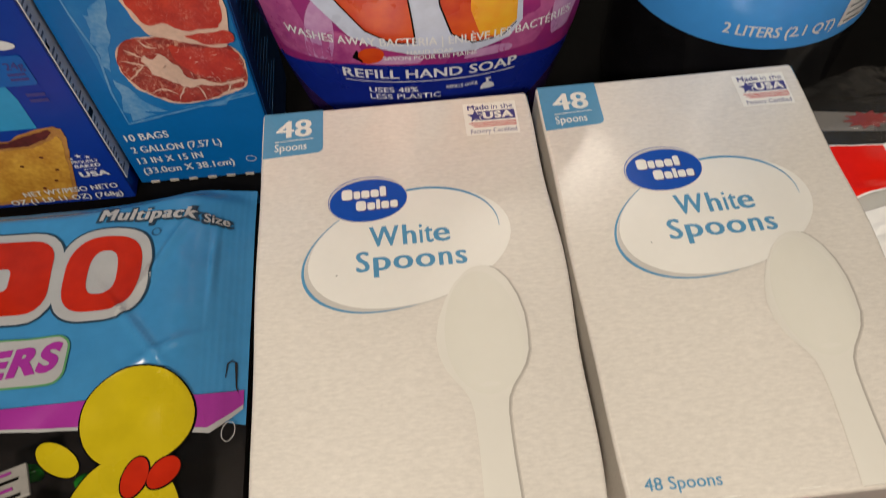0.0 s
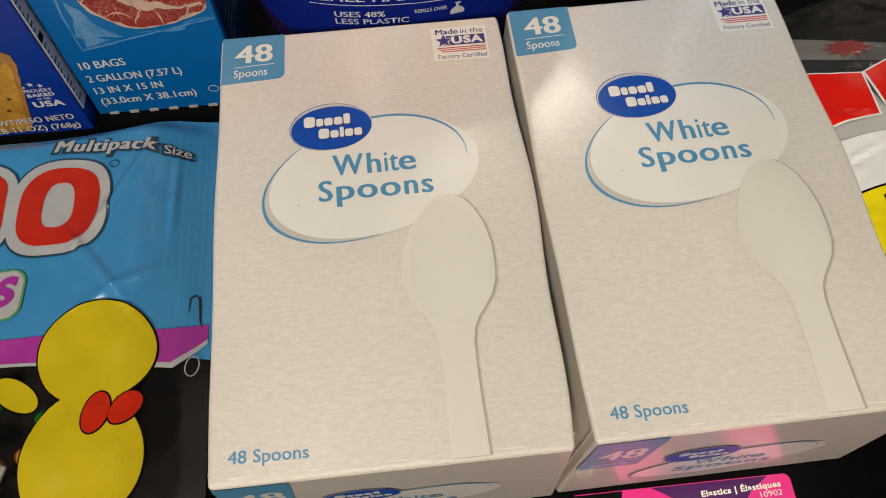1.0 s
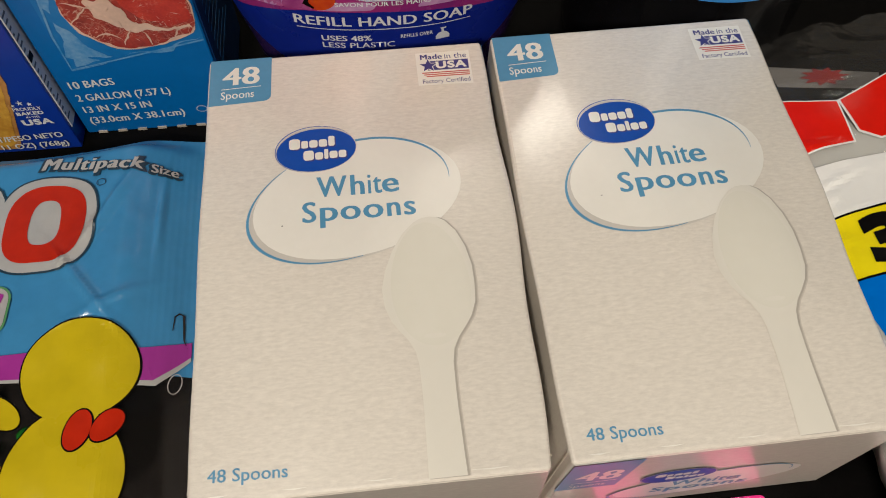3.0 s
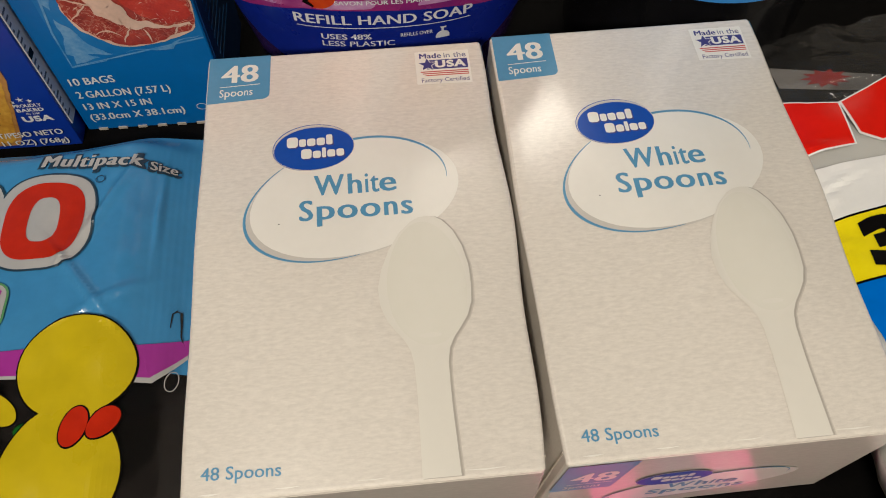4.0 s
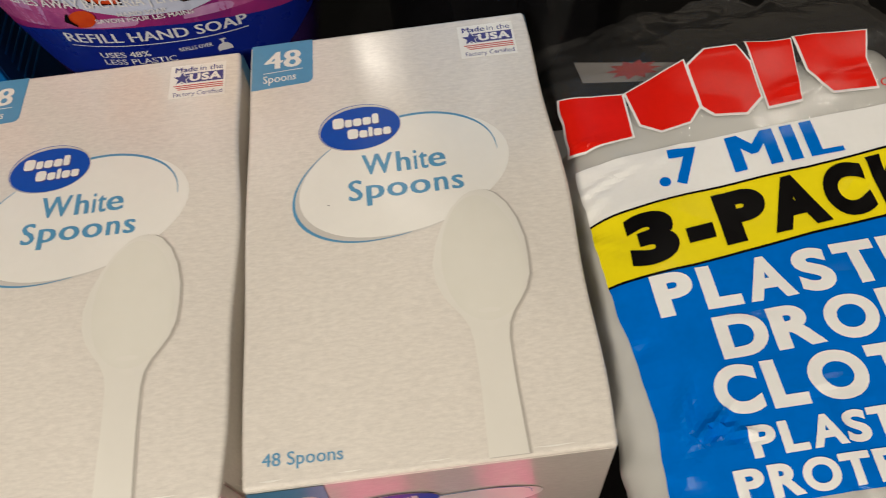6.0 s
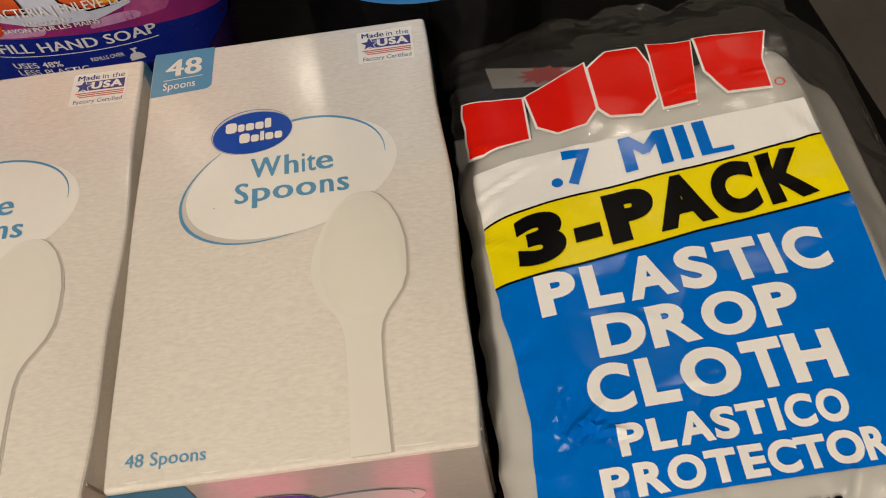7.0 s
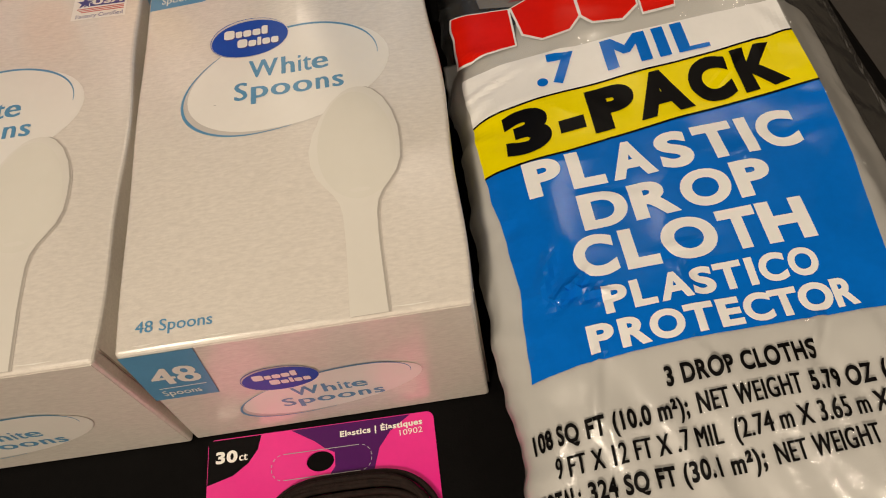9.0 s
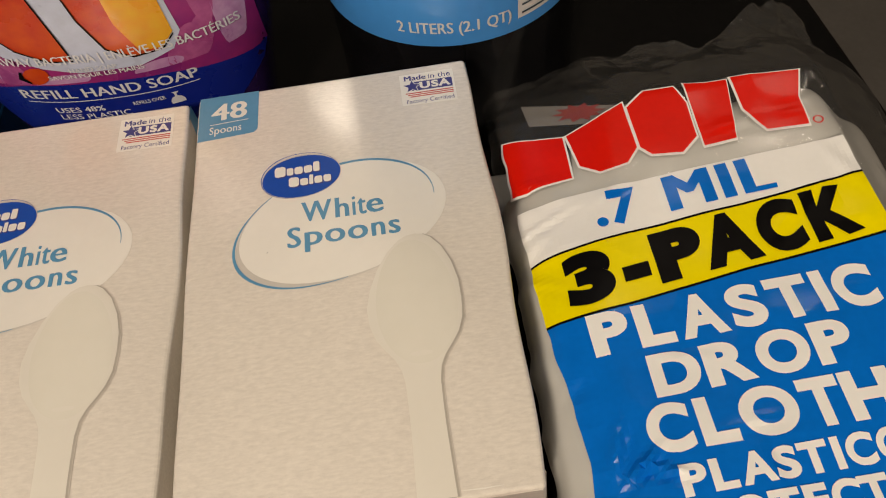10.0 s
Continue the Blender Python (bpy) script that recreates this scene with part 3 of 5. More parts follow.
    x = 0.006
    while x < BW - 0.012:
        w = rnd.uniform(0.002, 0.014)
        put("scuff_glint", shape(sweep([(x, 0.0021 + rnd.uniform(-0.0002, 0.0002)), (x + w / 2, 0.0020), (x + w, 0.0022)], 0.0001, rnd.uniform(0.0003, 0.0007), 0.0001)), ink_white, top(0.0001))
        x += w + rnd.uniform(0.008, 0.03)
    return t


box = spoon_box(pose(0.0588, 0.1138, 0, 0, 0, 0.9))
other = copy_thing(box, pose(-0.0714, 0.1120, 0, 0, 0, 0.4))
other.scale = (1.004, 0.995, 1.0)  # this carton is squashed a little


# ---- pack of plastic drop cloths ----
PX0, PX1 = 0.186, 0.376


_rnd = random.Random(21)
CREASES = []
for _k in range(70):
    # most creases lie by the foot and along the near side, some in the printed panel
    if _k < 22 or _k > 45:
        _x, _y, _a = _rnd.uniform(0.195, 0.340), _rnd.uniform(0.0, 0.10), _rnd.uniform(50, 130)
    elif _k < 34:
        _x, _y, _a = _rnd.uniform(0.188, 0.205), _rnd.uniform(0.03, 0.26), _rnd.uniform(-35, 35)
    else:
        _x, _y, _a = _rnd.uniform(0.20, 0.34), _rnd.uniform(0.09, 0.27), _rnd.uniform(0, 180)
    CREASES.append((_x, _y, math.cos(radians(_a)), math.sin(radians(_a)), _rnd.uniform(0.006, 0.018), _rnd.uniform(0.0018, 0.004), _rnd.uniform(0.0004, 0.0011) * (0.65 if _k < 22 or _k > 45 else 1 if _k < 34 else 0.6)))


# the folds that catch the light beside the print
CREASES += [(0.2155, 0.1215, 0.80, 0.60, 0.007, 0.0016, 0.0027), (0.2230, 0.1185, 0.95, -0.30, 0.006, 0.0015, 0.0020), (0.2085, 0.1290, 0.30, 0.95, 0.010, 0.0024, 0.0018),
            (0.2900, 0.0900, 0.50, 0.86, 0.008, 0.0018, 0.0022), (0.2180, 0.0850, 0.25, 0.97, 0.012, 0.0014, 0.0020), (0.2560, 0.0870, -0.5, 0.86, 0.009, 0.0016, 0.0011)]


def pack_crown(x, y):
    z = 0.0662 + 0.014 * (x - 0.19) / 0.16 + 0.0014 * noise.noise((x * 26, y * 20, 3.0))
    # folds that run in from the sides and up from the foot, sharp-backed
    edge = smooth01((0.215 - x) / 0.03) + 0.5 * smooth01((x - 0.315) / 0.03)
    foot = smooth01((0.100 - y) / 0.03)
    z += 0.0042 * edge * (0.5 - abs(noise.noise((x * 22 + y * 30, y * 48, 6.0))))
    z += 0.0016 * foot * (0.5 - abs(noise.noise((x * 60 + y * 25, y * 16, 8.0))) * 1.6)
    z += 0.0012 * (0.4 - abs(noise.noise((x * 24 + y * 12, y * 30 - x * 10, 12.0))))
    for cx, cy, dx, dy, long, w, h in CREASES:
        along, off = (x - cx) * dx + (y - cy) * dy, (x - cx) * dy - (y - cy) * dx
        if abs(along) < 2.5 * long and abs(off) < 4 * w:
            z += h * math.exp(-(along / long) ** 2) * (math.exp(-(off / w) ** 2) - 0.6 * math.exp(-((off - 1.6 * w) / w) ** 2))
    return z


def pack_dome(x, y):
    """The pack swells towards its middle."""
    return 0.0080 * math.exp(-((y - 0.105) / 0.075) ** 2) * (1 - 0.4 * smooth01((x - 0.25) / 0.08)) * (0.7 + 0.3 * smooth01((x - 0.19) / 0.03))


def pack_z(x, y):
    """The height of the pack's upper skin."""
    k = min(1.0, abs((x - (PX0 + PX1) / 2) / ((PX1 - PX0) / 2)))
    c = pack_crown(x, y)
    # the far flank slopes off beside the print
    c += pack_dome(x, y)
    c -= 0.62 * max(0.0, x - 0.334) * smooth01((x - 0.326) / 0.016)
    return c * (0.5 + 0.5 * (1 - k ** 5) ** 0.2)


def pack_spot(x, y):
    """The side of the bag is crumpled and drawn in towards the foot."""
    edge = max(0.0, (0.203 - x) / 0.019)
    x += edge * (0.0062 * smooth01((0.115 - y) / 0.07) + 0.0030 * noise.noise((2.0, y * 45, 1.0)) + 0.0015 * noise.noise((5.0, y * 110, 3.0)))
    return x, y


def film_end(x):
    pts = ((0.186, 0.326), (0.2186, 0.3414), (0.2438, 0.3466), (0.2664, 0.3516), (0.2957, 0.3530), (0.3010, 0.3360), (0.3089, 0.3439), (0.3390, 0.3682), (0.3700, 0.3850), (0.3800, 0.3860))
    for (xa, ya), (xb, yb) in zip(pts, pts[1:]):
        if x <= xb:
            return ya + (yb - ya) * max(0, (x - xa)) / (xb - xa)
    return pts[-1][1]


def film_z(x, y):
    z = pack_z(x, y)
    if y > 0.285:
        k = smooth01((y - 0.285) / 0.075)
        crease = 0.006 * noise.noise((x * 55, y * 40, 1.0)) + 0.003 * noise.noise((x * 130, y * 110, 5.0))
        z = z * (1 - 0.45 * k) + crease * k
        z = max(z, 0.02)
    return z


def drop_cloth_pack():
    t = thing("drop_cloth_pack", "clear bag of milky folded drop cloths with blue and yellow print", "plastic pack")
    us = [PX0 + 0.0005] + [0.002 * i for i in range(94, 188)] + [PX1 - 0.0005]
    ys = [0.002 * i for i in range(-30, 136)]

    def core(x, y):
        far = y - (x - 0.262) * 0.10 + 0.5 * max(0.0, 0.225 - x)
        e = max(0.0, 1 - max(0.0, (far - 0.238) / 0.052) ** 4) ** 0.25
        return (*pack_spot(x, y), max(0.002, (pack_z(x, y) - 0.0005) * e * (1 - 0.38 * smooth01((x - 0.320) / 0.054))))
    b = grid(us, ys + [0.002 * i for i in range(136, 156)], core)
    rim = [e for e in b.edges if len(e.link_faces) == 1]
    low = bmesh.ops.extrude_edge_only(b, edges=rim)["geom"]
    for v in low:
        if isinstance(v, bmesh.types.BMVert):
            v.co.z = 0.0004
            v.co.x += 0.027 if v.co.x < 0.2 else (-0.006 if v.co.x > 0.34 else 0)
    part("milky_core", b, sheet_milky, t, "folded milky plastic film", True)
    b = grid(us, ys + [1 + k / 40 for k in range(1, 41)], lambda x, v: (*pack_spot(x, v), film_z(x, v) + 0.0001) if v < 1 else (*pack_spot(x, 0.270 + (v - 1) * (film_end(x) - 0.270)), film_z(x, 0.270 + (v - 1) * (film_end(x) - 0.270)) + 0.0001))
    bag = part("clear_bag", b, film_clear, t, "crumpled clear plastic film with an open end", True)
    bag.visible_shadow = False

    def skin(lift):
        return lambda x, y: (*pack_spot(x, y), film_z(x, y) + lift)

    def put(name, b, mat, lift, label="", step=0.002):
        part(name, lay(b, skin(lift), step), mat, bag, label)

    top_edge = [(0.1925, 0.2127), (0.2334, 0.2175), (0.2808, 0.2203), (0.3305, 0.2260)]
    low_edge = [(0.1939, 0.1818), (0.2271, 0.1843), (0.2729, 0.1903), (0.3308, 0.1964)]
    rule = lambda pts: [(x, y + 0.0005) for x, y in pts] + [(x, y - 0.0005) for x, y in pts[::-1]]
    put("white_band", shape([(0.1923, 0.2408), (0.2500, 0.2428), (0.3303, 0.2456)] + top_edge[::-1]), pack_white, 0.00040, "white printed band")
    put("yellow_band", shape(top_edge + low_edge[::-1]), pack_yellow, 0.00046, "yellow printed band")
    put("band_rule", shape(rule(top_edge)), ink_black, 0.00070)
    put("band_rule", shape(rule(low_edge)), ink_black, 0.00070)
    put("blue_panel", shape(low_edge + [(0.3290, 0.1578), (0.3247, 0.1294), (0.3205, 0.0960), (0.2927, 0.0955), (0.2560, 0.0948), (0.2359, 0.0941), (0.2174, 0.0930), (0.1967, 0.0905), (0.1990, 0.1265), (0.1975, 0.1505)]), pack_blue, 0.00040, "blue printed panel")
    put("lettering", words(".7", 0.2230, 0.2226, 0.2413, 0.2226, 0.0172, 0.045), pack_blue, 0.00095)
    put("lettering", words("MIL", 0.2531, 0.2234, 0.2967, 0.2253, 0.0176, 0.045), pack_blue, 0.00095)
    put("lettering", words("3-PACK", 0.2044, 0.1868, 0.3207, 0.1982, 0.0240, 0.07, 0.0, ((0, 0.168), (0.198, 0.289), (0.312, 0.478), (0.475, 0.665), (0.671, 0.82), (0.843, 1.0))), ink_black, 0.00095)
    put("lettering", words("PLASTIC", 0.2092, 0.1640, 0.3150, 0.1668, 0.0182, 0.05, -0.03, ((0, 0.138), (0.163, 0.288), (0.311, 0.473), (0.49, 0.612), (0.632, 0.775), (0.795, 0.838), (0.855, 1.0))), pack_white, 0.00095)
    put("lettering", words("DROP", 0.2262, 0.1440, 0.2974, 0.1463, 0.0170, 0.05, 0.0, ((0, 0.25), (0.27, 0.505), (0.53, 0.788), (0.81, 1.0))), pack_white, 0.00095)
    put("lettering", words("CLOTH", 0.2195, 0.1236, 0.3034, 0.1249, 0.0178, 0.05, 0.0, ((0, 0.182), (0.21, 0.356), (0.376, 0.611), (0.63, 0.79), (0.80, 1.0))), pack_white, 0.00095)
    put("lettering", words("PLASTICO", 0.2260, 0.1085, 0.2997, 0.1108, 0.0107, 0.045, 0.0, ((0, 0.115), (0.133, 0.243), (0.258, 0.41), (0.41, 0.52), (0.525, 0.655), (0.675, 0.712), (0.73, 0.855), (0.865, 1.0))), pack_white, 0.00095)
    put("lettering", words("PROTECTOR", 0.2180, 0.0951, 0.3074, 0.0975, 0.0105, 0.045, 0.0, ((0, 0.10), (0.118, 0.23), (0.232, 0.362), (0.365, 0.475), (0.488, 0.575), (0.583, 0.69), (0.685, 0.79), (0.79, 0.915), (0.918, 1.0))), pack_white, 0.00095)
    for body, x0, y0, x1, y1, cap in (
            ("3 DROP CLOTHS", 0.2393, 0.0800, 0.2877, 0.0816, 0.0066),
            ("108 SQ FT (10.0 m\u00b2);", 0.1912, 0.0669, 0.2442, 0.0699, 0.0064), ("NET WEIGHT", 0.2471, 0.0701, 0.2798, 0.0712, 0.0064),
            ("5.79 OZ", 0.2824, 0.0713, 0.3026, 0.0715, 0.0064), ("(16", 0.3050, 0.0717, 0.3135, 0.0722, 0.0064),
            ("9 FT X 12 FT X .7 MIL", 0.1989, 0.0575, 0.2522, 0.0601, 0.0063), ("(2.74 m X 3.65 m X 1", 0.2556, 0.0603, 0.3076, 0.0628, 0.0063),
            ("TOTAL:", 0.1900, 0.0476, 0.2058, 0.0484, 0.0062), ("324 SQ FT (30.1 m\u00b2);", 0.2082, 0.0486, 0.2622, 0.0506, 0.0062),
            ("NET WEIGHT", 0.2653, 0.0508, 0.2976, 0.0530, 0.0062), ("1", 0.3012, 0.0532, 0.3026, 0.0533, 0.0062)):
        put("lettering", words(body, x0, y0, x1, y1, cap, 0.031 if "6" in body else 0.036), ink_black, 0.00080, "", 0.001)
    # the wordmark, as plain red shapes with a white rim, each with its own outline
    marks = (
        ((0.1904, 0.2514), (0.1922, 0.2822), (0.2050, 0.2770), (0.2178, 0.2742), (0.2176, 0.2506), (0.2050, 0.2500), (0.1975, 0.2492)),
        ((0.2222, 0.2560), (0.2196, 0.2745), (0.2330, 0.2800), (0.2474, 0.2868), (0.2480, 0.2600), (0.2424, 0.2530), (0.2300, 0.2508)),
        ((0.2494, 0.2600), (0.2490, 0.2835), (0.2585, 0.2918), (0.2720, 0.2910), (0.2750, 0.2800), (0.2740, 0.2600), (0.2660, 0.2526), (0.2535, 0.2548)),
        ((0.2757, 0.2540), (0.2772, 0.2926), (0.2870, 0.2905), (0.2956, 0.2896), (0.2930, 0.2740), (0.2895, 0.2548)),
        ((0.2972, 0.2700), (0.2976, 0.2904), (0.3120, 0.2880), (0.3265, 0.2862), (0.3210, 0.2710), (0.3200, 0.2547), (0.3030, 0.2562)),
    )
    put("mark_ring", shape(ellipse(0.3240, 0.2560, 0.0021, 0.0021), ellipse(0.3240, 0.2560, 0.0016, 0.0016)), pack_red, 0.00075)
    for mk in marks:
        cx, cy = sum(p[0] for p in mk) / len(mk), sum(p[1] for p in mk) / len(mk)
        put("wordmark_rim", shape([(x + (x - cx) * 0.07, y + (y - cy) * 0.06) for x, y in mk]), pack_white, 0.00040)
        put("wordmark_shape", shape(list(mk)), pack_red, 0.00075, "plain red printed shape")
    # a paper strip with a red leaf mark lies inside the open end
    part("inner_strip", lay(shape([(0.206, 0.318), (0.208, 0.304), (0.262, 0.298), (0.264, 0.309)]), lambda x, y: (x, y, 0.045), 0.006), strip_grey, t, "grey strip inside the bag")
    leaf = [(0.2340 + r * math.cos(radians(18 * i)), 0.3085 + 0.45 * r * math.sin(radians(18 * i))) for i in range(20) for r in ((0.014, 0.0085)[i % 2],)]
    part("leaf_mark", lay(shape(leaf), lambda x, y: (x, y, 0.0456)), leaf_red, t, "dark red leaf-shaped print")
    return t


drop_cloth_pack()


# ---- bag of sweets ----
GX0, GX1, GY0, GY1 = -0.330, -0.0932, 0.02, 0.3130


def sweet_far(x):
    return GY1 + 0.008 * smooth01((x + 0.19) / 0.10)


def sweet_z(x, y):
    right = smooth01((GX1 - x + 0.006) / 0.040)
    far = smooth01((sweet_far(x) - y) / 0.014)
    near = smooth01((y - GY0) / 0.05)
    z = 0.012 + 0.021 * right * (0.35 + 0.65 * far) * near
    z += 0.0016 * right * noise.noise((x * 28, y * 25, 9.0)) + 0.0008 * noise.noise((x * 70, y * 60, 4.0)) * far
    # creases that run from the seal into the bag
    for cx, cy, dx, dy, w, h in ((-0.1310, 0.276, 0.44, 0.90, 0.0020, 0.0026), (-0.1430, 0.256, 0.5, 0.87, 0.0020, 0.0010), (-0.1400, 0.2266, -0.61, 0.79, 0.0020, 0.0030), (-0.1105, 0.268, 0.02, 1.0, 0.0016, 0.0022), (-0.1290, 0.2195, 0.88, 0.47, 0.0016, 0.0016)):
        along = (x - cx) * dx + (y - cy) * dy
        off = (x - cx) * dy - (y - cy) * dx
        z += h * math.exp(-(off / w) ** 2) * math.exp(-(along / 0.022) ** 2)
    if x > GX1 - 0.020:
        z += 0.00007 * math.sin((x - GX1) * math.tau / 0.0028)
    return z


def sweets_bag():
    t = thing("sweets_bag", "light blue and magenta bag of sweets lying on the table", "sweets bag")
    xs = steps(GX0, GX1 - 0.022, 120) + [GX1 - 0.022 + 0.0007 * (i + 1) for i in range(31)]

    b = grid(xs, steps(0, 1, 64), lambda x, k: (x, 0.1855 + k * (sweet_far(x) - 0.1855), sweet_z(x, 0.1855 + k * (sweet_far(x) - 0.1855))))
    front = part("printed_front", b, candy_blue, t, "light blue printed film with a crimped seal", True)
    b = grid(xs[::2], steps(GY0, 0.1857, 40), lambda x, y: (x, y, sweet_z(x, y)))
    window = part("clear_window", b, film_window, t, "clear lower window of the bag", True)
    window.visible_shadow = False
    b = grid([GX0, -0.2, GX1], [GY0, 0.15, GY1], lambda x, y: (x, y, 0.0006))
    part("back_film", b, candy_dark, t, "dark back film")
    # walls between front and back at the far and sealed edges
    part("edge_film", grid(xs, [0, 1], lambda x, k: (x, sweet_far(x), 0.0006 + k * (sweet_z(x, sweet_far(x)) - 0.0006))), candy_blue, t)
    part("edge_film", grid(steps(GY0, GY1, 40), [0, 1], lambda y, k: (GX1, y, 0.0006 + k * (sweet_z(GX1 - 0.0003, y) - 0.0006))), candy_dark, t)

    def put(name, b, mat, lift, label="", step=0.002):
        part(name, lay(b, lambda x, y: (x, y, sweet_z(x, y) + lift + 0.0003), step), mat, front, label)
    put("magenta_band", shape([(GX0, 0.1950), (GX0, 0.1858), (-0.195, 0.1858), (-0.15, 0.1832), (-0.116, 0.1806), (-0.108, 0.1815), (GX1 - 0.0015, 0.1950), (GX1 - 0.0015, 0.2025), (-0.113, 0.1966), (-0.15, 0.1962), (-0.198, 0.1957)]), candy_magenta, 0.0005, "magenta printed band")
    put("white_rule", shape([(GX0, 0.1862), (GX0, 0.1846), (-0.195, 0.1846), (-0.15, 0.1818), (-0.116, 0.1785), (-0.107, 0.1793), (GX1 - 0.0015, 0.1930), (GX1 - 0.0015, 0.1952), (-0.108, 0.1817), (-0.116, 0.1808), (-0.15, 0.1834), (-0.195, 0.1860)]), candy_grey, 0.0006)
    # caption with its dark surround
    put("caption_ground", words("Multipack", -0.1708, 0.2930, -0.1176, 0.2906, 0.0090, 0.13, 0.25), candy_slate, 0.0006)
    put("caption_ground", words("Size", -0.1174, 0.2894, -0.1030, 0.2906, 0.0072, 0.13), candy_slate, 0.00065)
    put("lettering", words("Multipack", -0.1690, 0.2940, -0.1195, 0.2918, 0.0068, 0.05, 0.25), candy_grey, 0.0009)
    put("lettering", words("Size", -0.1158, 0.2904, -0.1045, 0.2916, 0.0050, 0.03), candy_grey, 0.0018)
    put("mark_ring", shape(ellipse(-0.1385, 0.2843, 0.0024, 0.0022), ellipse(-0.1385, 0.2843, 0.0020, 0.0018)), candy_slate, 0.0006)
    # the wordmark, as plain red rounded shapes with a pale rim
    sq = lambda cx, cy, a, b, k=0.72: [(cx + a * math.copysign(abs(math.cos(w)) ** k, math.cos(w)) + 0.05 * b * math.sin(w), cy + b * math.copysign(abs(math.sin(w)) ** k, math.sin(w))) for w in [math.tau * i / 64 for i in range(64)]]
    for g, mat, lift, name, label in ((0.0058, candy_slate, 0.0006, "wordmark_shade", ""), (0.0048, candy_grey, 0.0008, "wordmark_rim", ""), (0.0, candy_red, 0.0011, "wordmark_shape", "plain red rounded shape")):
        hole = [] if g else [sq(-0.1628, 0.2628, 0.0070, 0.0125)]
        put(name, shape(sq(-0.1628, 0.2623, 0.0188 + g, 0.0215 + g), *hole), mat, lift, label)
        hole = [] if g else [rounded(-0.2160, 0.2560, -0.2080, 0.2690, 0.003)]
        put(name, shape(rounded(-0.2330 - g, 0.2430 - g, -0.1885 + g, 0.2855 + g, 0.012 + g), *hole), mat, lift * 0.98, label)
    put("caption_rim", shape(rounded(-0.2160, 0.2050, -0.1722, 0.2305, 0.007)), gum_green_line, 0.0006)
    put("caption_rim", shape(rounded(-0.2150, 0.2060, -0.1732, 0.2295, 0.006)), candy_grey, 0.0008)
    put("lettering", words("ERS", -0.2110, 0.2090, -0.1770, 0.2120, 0.0150, 0.05, 0.15), candy_magenta, 0.0011)
    # plain yellow and red printed patches over the window
    put("patch_outline", shape(ellipse(-0.1372, 0.1865, 0.0252, 0.0245)), ink_black, 0.0009)
    put("patch_outline", shape(ellipse(-0.1385, 0.1400, 0.0248, 0.0300)), ink_black, 0.0009)
    put("patch_outline", shape(ellipse(-0.1690, 0.1700, 0.0125, 0.0065, -35)), ink_black, 0.0009)
    put("yellow_patch", shape(ellipse(-0.1372, 0.1865, 0.0244, 0.0237)), candy_yellow, 0.0012, "plain yellow printed patch")
    put("yellow_patch", shape(ellipse(-0.1385, 0.1400, 0.0240, 0.0292)), candy_yellow, 0.0012, "plain yellow printed patch")
    put("yellow_patch", shape(ellipse(-0.1690, 0.1700, 0.0118, 0.0058, -35)), candy_yellow, 0.0012, "plain yellow printed patch")
    for cx, cy, a, bb, turn in ((-0.1340, 0.1590, 0.0052, 0.0088, -15), (-0.1225, 0.1605, 0.0050, 0.0080, -38)):
        put("patch_outline", shape(ellipse(cx, cy, a + 0.0007, bb + 0.0007, turn)), ink_black, 0.0014)
        put("red_patch", shape(ellipse(cx, cy, a, bb, turn)), candy_red, 0.0017, "plain red printed patch")
    # hang slot cut into the seal
    slot = [(-0.1025, 0.2072), (-0.1020, 0.2145), (-0.1003, 0.2162), (-0.0986, 0.2155), (-0.0982, 0.2090), (-0.0980, 0.2032), (-0.0965, 0.1994)]
    put("hang_slot", shape(sweep(slot, 0.0003, 0.0011, 0.0003)), candy_dark, 0.0006, "cut hang slot")
    put("hang_slot", shape(ellipse(-0.1000, 0.1812, 0.0026, 0.0050, -12), ellipse(-0.1000, 0.1812, 0.0022, 0.0046, -12)), candy_grey, 0.0012, "cut hang slot")
    # sachets and sweets seen through the window
    rnd = random.Random(4)
    for i in range(26):
        x, y = -0.200 + 0.05 * rnd.random(), 0.09 + 0.088 * rnd.random()
        b = bmesh.new()
        bmesh.ops.create_icosphere(b, subdivisions=2, radius=1)
        for v in b.verts:
            v.co = Vector((x + v.co.x * 0.006, y + v.co.y * 0.0045, 0.014 + v.co.z * 0.005)) + Vector((0.0, 0.0, 0.0008 * noise.noise(v.co * 2.2)))
        part("sweet", b, (gum_green, gum_orange, candy_yellow)[i % 3 if y < 0.15 else 0], t, smooth=True)
    for x, y, r in ((-0.196, 0.164, 15), (-0.186, 0.140, -20), (-0.195, 0.115, 30)):
        b = block(-0.011, -0.0075, 0, 0.011, 0.0075, 0.0022, 0.0009)
        bmesh.ops.transform(b, matrix=pose(x, y, 0.0205, 4, -5, r), verts=b.verts)
        part("sachet", b, sachet, t, "small printed inner sachet")
        for k in range(4):
            b = block(-0.010, -0.0065 + 0.0036 * k, 0.0024, 0.007 - 0.003 * (k % 2), -0.0052 + 0.0036 * k, 0.0027)
            bmesh.ops.transform(b, matrix=pose(x, y, 0.0205, 4, -5, r), verts=b.verts)
            part("print_bar", b, (ink_black, candy_magenta)[k % 2], t)
    return t


sweets_bag()


